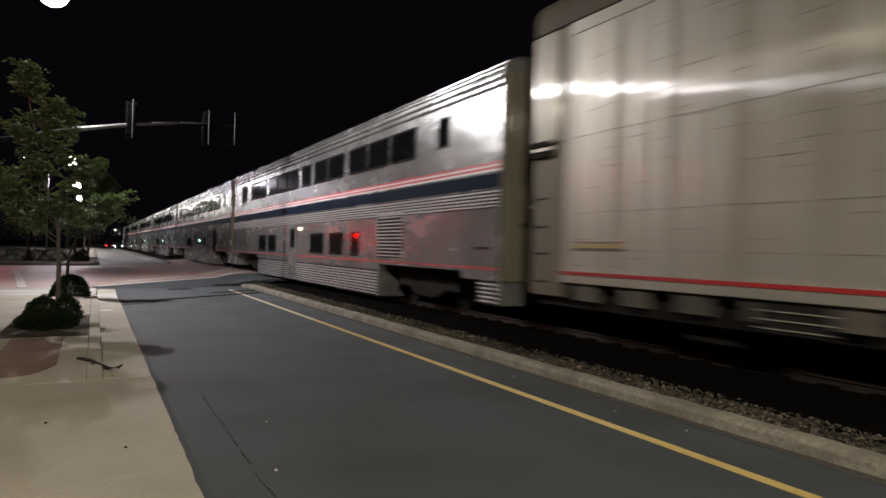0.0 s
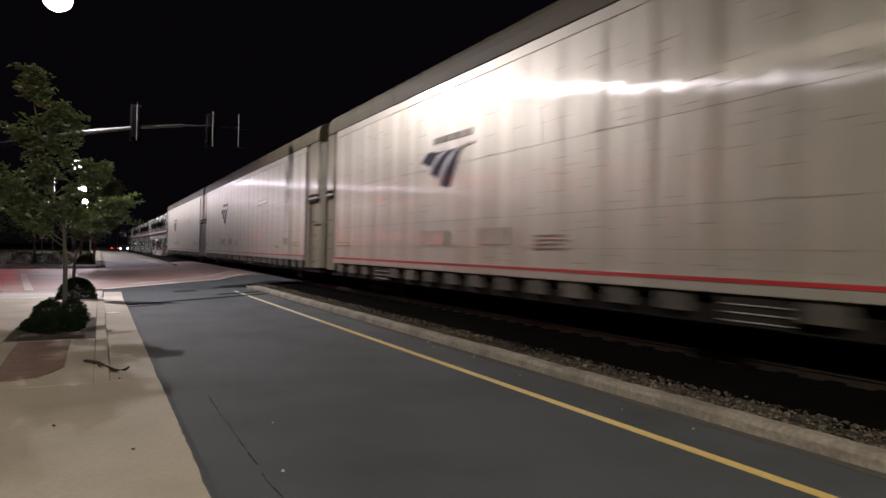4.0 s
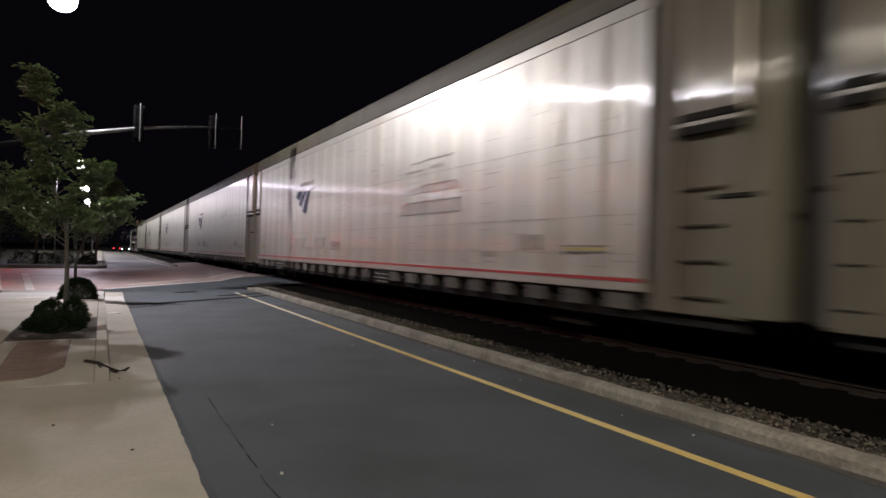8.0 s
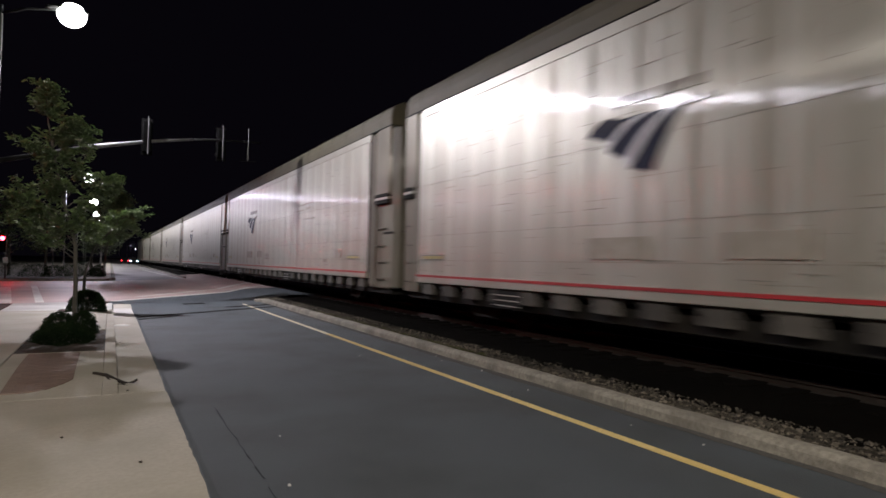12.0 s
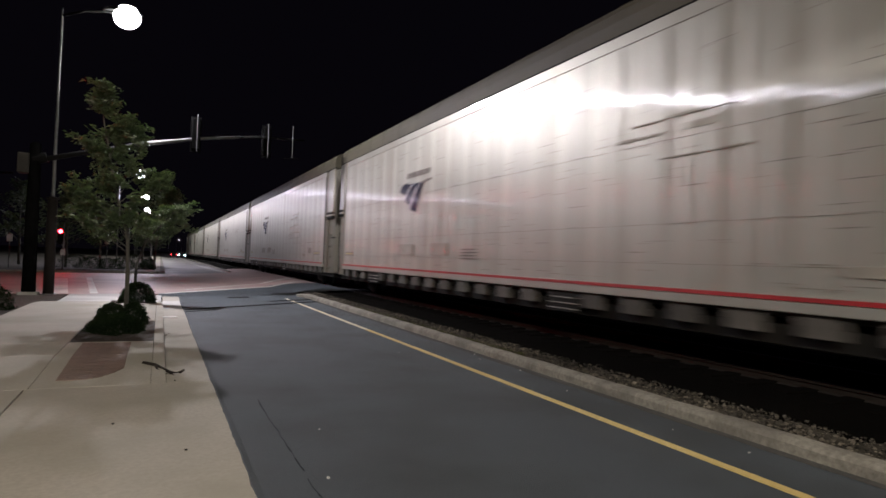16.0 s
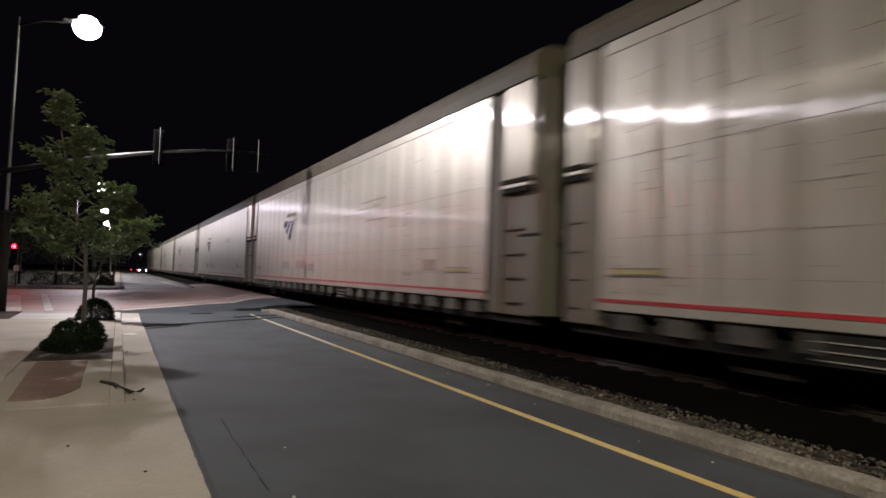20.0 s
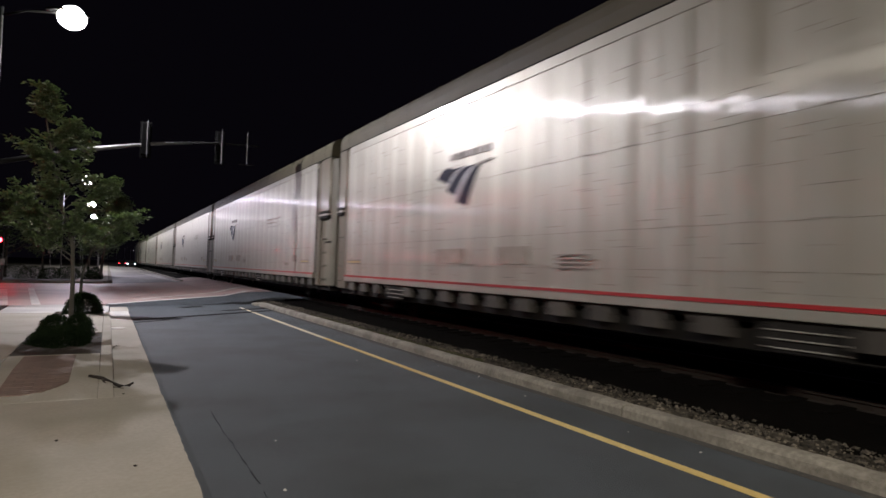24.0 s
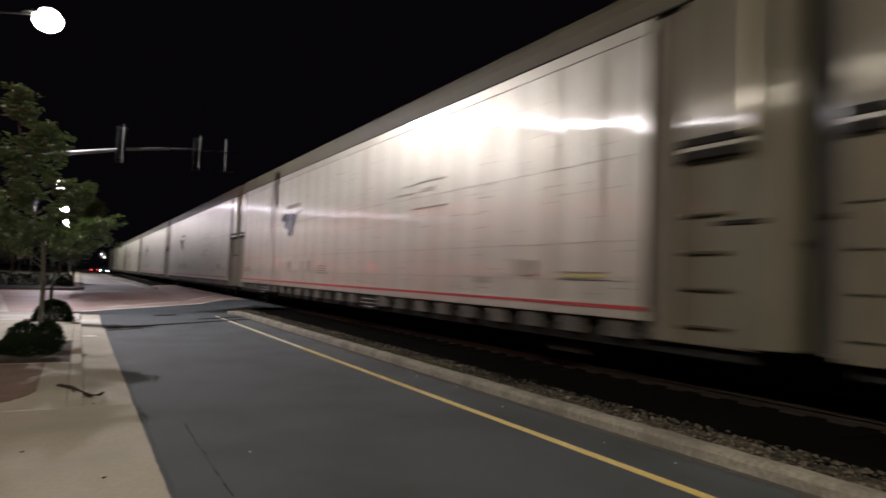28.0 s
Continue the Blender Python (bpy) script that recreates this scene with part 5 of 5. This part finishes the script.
street_tree(-0.6, 18.9, 0.05, [(0, -0.05), (0.02, 1.0), (0.22, 1.7), (0.65, 2.25), (0.95, 2.6)], 0.045,
            [(0.6, 2.75), (1.2, 2.78), (1.4, 2.64), (1.1, 2.45), (0.45, 2.05), (1.35, 2.25), (0.85, 2.65), (0.8, 2.3), (1.0, 2.1), (0.3, 2.35), (0.15, 2.1), (0.6, 2.0)],
            217, 0.092, 12, "low spreading young street tree standing in shrubs")
tree(-0.4, 49.6, 0.1, 6.2, 2.4, 0.11, 2.6, 26, 110, 0.2, 13, LEAF, "broad street tree beyond the intersection", lean=(0.9, 0))
for i, (x, y, hgt, sp) in enumerate(((-4.2, 54, 5.2, 1.8), (-6.8, 57, 6.5, 2.4), (-1.4, 62, 5.0, 1.8), (-10.5, 60, 7.0, 2.8), (-0.9, 78, 5.5, 2.0), (-14.5, 62, 8.0, 3.2))):
    tree(x, y, 0.0, hgt, sp, 0.11, 1.6, 22, 80, 0.24, 20 + i, DARK_LEAF, "dark leafy tree beyond the intersection")


def shrub(x, y, z, rx, ry, h, count, leaf, seed, label, mat=SHRUB_LEAF):
    rng = random.Random(seed)
    t = thing("shrub", x, y, z, label, "shrub", "low shrubs in the planting")
    pts = []
    for j in range(14):
        a = rng.uniform(0, 6.3)
        r = rng.random() ** 0.5
        tip = (math.cos(a) * r * rx * 0.8, math.sin(a) * r * ry * 0.8, h * (1 - 0.5 * r * r) * rng.uniform(0.7, 0.95))
        part("stem", tubem([(0, 0, -0.06), (tip[0] * 0.45, tip[1] * 0.45, tip[2] * 0.55), tip], [0.012, 0.008, 0.003], 4), BARK, t)
    for _ in range(count):
        a, u = rng.uniform(0, 6.3), rng.random()
        v = rng.uniform(-0.1, 1)
        r = math.sqrt(max(0, 1 - max(v, 0) ** 2)) * (1 + 0.10 * math.sin(3 * a + seed) + 0.06 * math.sin(7 * a))
        k = (0.80 + 0.2 * rng.random() ** 0.6) * (1 + 0.10 * noise.noise((math.cos(a) * 3, math.sin(a) * 3, v * 4 + seed)))
        pts.append((math.cos(a) * rx * r * k, math.sin(a) * ry * r * k, max(0.0, v) * h * k))
    leaf_part("foliage", pts, leaf, seed, mat, t)
    return t


shrub(-0.64, 12.1, 0.07, 0.44, 0.55, 0.30, 8000, 0.04, 31, "low spreading dark green shrub under the young tree")
shrub(-0.78, 13.2, 0.07, 0.30, 0.42, 0.42, 4200, 0.042, 32, "low spreading dark green shrub under the young tree")
shrub(-0.42, 13.25, 0.07, 0.24, 0.42, 0.42, 3800, 0.042, 33, "low spreading dark green shrub under the young tree")
shrub(-0.52, 18.7, 0.05, 0.45, 0.55, 0.58, 6500, 0.05, 34, "rounded dark shrub at the corner")
for i, (x, y, r, h) in enumerate(((-3.55, 17.0, 0.52, 0.62), (-4.7, 18.6, 0.8, 0.8), (-5.4, 17.0, 0.8, 0.7), (-4.6, 20.6, 0.6, 0.6))):
    shrub(x, y, 0.03, r, r, h, 3600, 0.05, 40 + i, "loose dark shrub in the mulch")
for i, (x, y, r, h) in enumerate(((-4.4, 50, 1.0, 0.9), (-3.4, 51, 0.9, 0.8), (-2.6, 53, 0.9, 0.9), (-0.9, 48.4, 0.55, 0.7), (-0.7, 50.6, 0.5, 0.9), (-1.9, 57, 1.0, 1.1), (-5.6, 52, 1.2, 1.0))):
    shrub(x, y, 0.05, r, r, h, 3600, 0.06, 50 + i, "dark shrub beyond the intersection")

# dry weeds rooted behind the kerb
rng = random.Random(77)
pts = [(5.09 + abs(rng.gauss(0, 0.05)), 8.0 + 9.0 * rng.random() ** 1.3, 0.085 + rng.uniform(0, 0.05)) for _ in range(900)]
weeds = thing("weeds", 5.1, 9.0, 0.085, "sparse dry green weeds growing along the kerb", "weeds")
leaf_part("blades", [(x - 5.1, y - 9.0, z - 0.085) for x, y, z in pts], 0.05, 78, WEED, weeds)

# ---- small things ----
branch = thing("fallen_branch", 0.03, 8.33, 0.008, "dry forked fallen branch lying on the sidewalk", "branch")
part("limb", tubem([(-0.16, 0.40, 0.05), (-0.02, 0.20, 0.055), (0.06, 0.06, 0.03), (0.16, -0.18, 0.02), (0.26, -0.22, 0.03), (0.30, -0.18, 0.05)], [0.028, 0.024, 0.02, 0.02, 0.018, 0.012], 7), TWIG, branch)
part("fork", tubem([(-0.02, 0.20, 0.055), (-0.0, 0.04, 0.03), (0.08, -0.12, 0.0), (0.2, -0.26, 0.0)], [0.018, 0.014, 0.012, 0.008], 6), TWIG, branch)
part("twig", tubem([(0.10, -0.42, -0.006), (0.28, -0.44, -0.004)], [0.008, 0.006], 5), TWIG, branch)
for x, y in ((0.22, 7.72), (0.16, 11.9), (0.2, 12.1), (-0.3, 5.9), (0.24, 5.0)):
    rng = random.Random(int(x * 100 + y * 10))
    bm = bmesh.new()
    bmesh.ops.create_icosphere(bm, subdivisions=1, radius=0.014)
    for v in bm.verts:
        v.co *= rng.uniform(0.7, 1.4)
        v.co.z *= 0.6
    p = tagged(part("pebble", bm, TWIG), "small dark bark crumb on the concrete", "debris", "crumbs on the sidewalk")
    p.matrix_world = pose(x, y, top(y) + 0.012 if x < 0.12 else 0.016)
for i in range(14):
    rng = random.Random(300 + i)
    bm = bmesh.new()
    bmesh.ops.create_icosphere(bm, subdivisions=1, radius=0.008 + 0.007 * rng.random())
    for v in bm.verts:
        v.co *= rng.uniform(0.7, 1.4)
        v.co.z *= 0.6
    p = tagged(part("pebble", bm, PALE_CONCRETE if i % 3 else TWIG), "small stone chip lying on the asphalt", "debris", "stone chips on the asphalt")
    p.matrix_world = pose(rng.uniform(1.0, 4.8) if i < 6 else rng.uniform(4.45, 4.82), rng.uniform(2.6, 9.5), 0.005)
cover = thing("valve_cover", 0.27, 15.1, 0.006, "small round white-painted cover in the gutter", "cover")
part("plate", tubem([(0, 0, -0.01), (0, 0, 0.018), (0, 0, 0.024)], [0.15, 0.15, 0.13], 18), WHITE_LINE, cover)

# far cars facing the camera with their lights on
def far_car(x, y, lens, label):
    c = thing("car", x, y, 0, label, "car", "cars far down the street")
    bm = bmesh.new()
    prof = [(-0.88, 0.25), (-0.9, 0.75), (-0.82, 0.95), (-0.66, 1.42), (0.66, 1.42), (0.82, 0.95), (0.9, 0.75), (0.88, 0.25)]
    extrude_y(bm, prof, -0.4, 3.6)
    part("body", bm, POLE_DARK, c)
    part("bonnet", boxm(-0.85, 0.85, -1.5, -0.4, 0.25, 0.88, 0.08), POLE_DARK, c)
    for sx in (-1, 1):
        part("headlight", boxm(sx * 0.65 - 0.13, sx * 0.65 + 0.13, -1.56, -1.48, 0.62, 0.76, 0.02), lens, c, "lit lamp")
        for yy in (-0.9, 2.6):
            part("wheel", tubem([(sx * 0.70, yy, 0.31), (sx * 0.88, yy, 0.31)], [0.31, 0.31], 14), POLE_DARK, c)
    return c


far_car(4.45, 148, HEADLIGHT, "dark car far off with bluish headlights on")
far_car(3.1, 165, TAIL_LENS, "dark car far off with red tail lights on")


# ---- what moves: the train runs away from the camera and bends to the right ----
def motions():
    for ob, offset in TRAIN:
        rows = []
        for t in range(29):
            x, y, a = on_track(lead(t) + offset)
            rows.append((float(t), pose(x, y, Z0, 0, 0, math.degrees(-a))))
        walk(ob, rows)


motions()
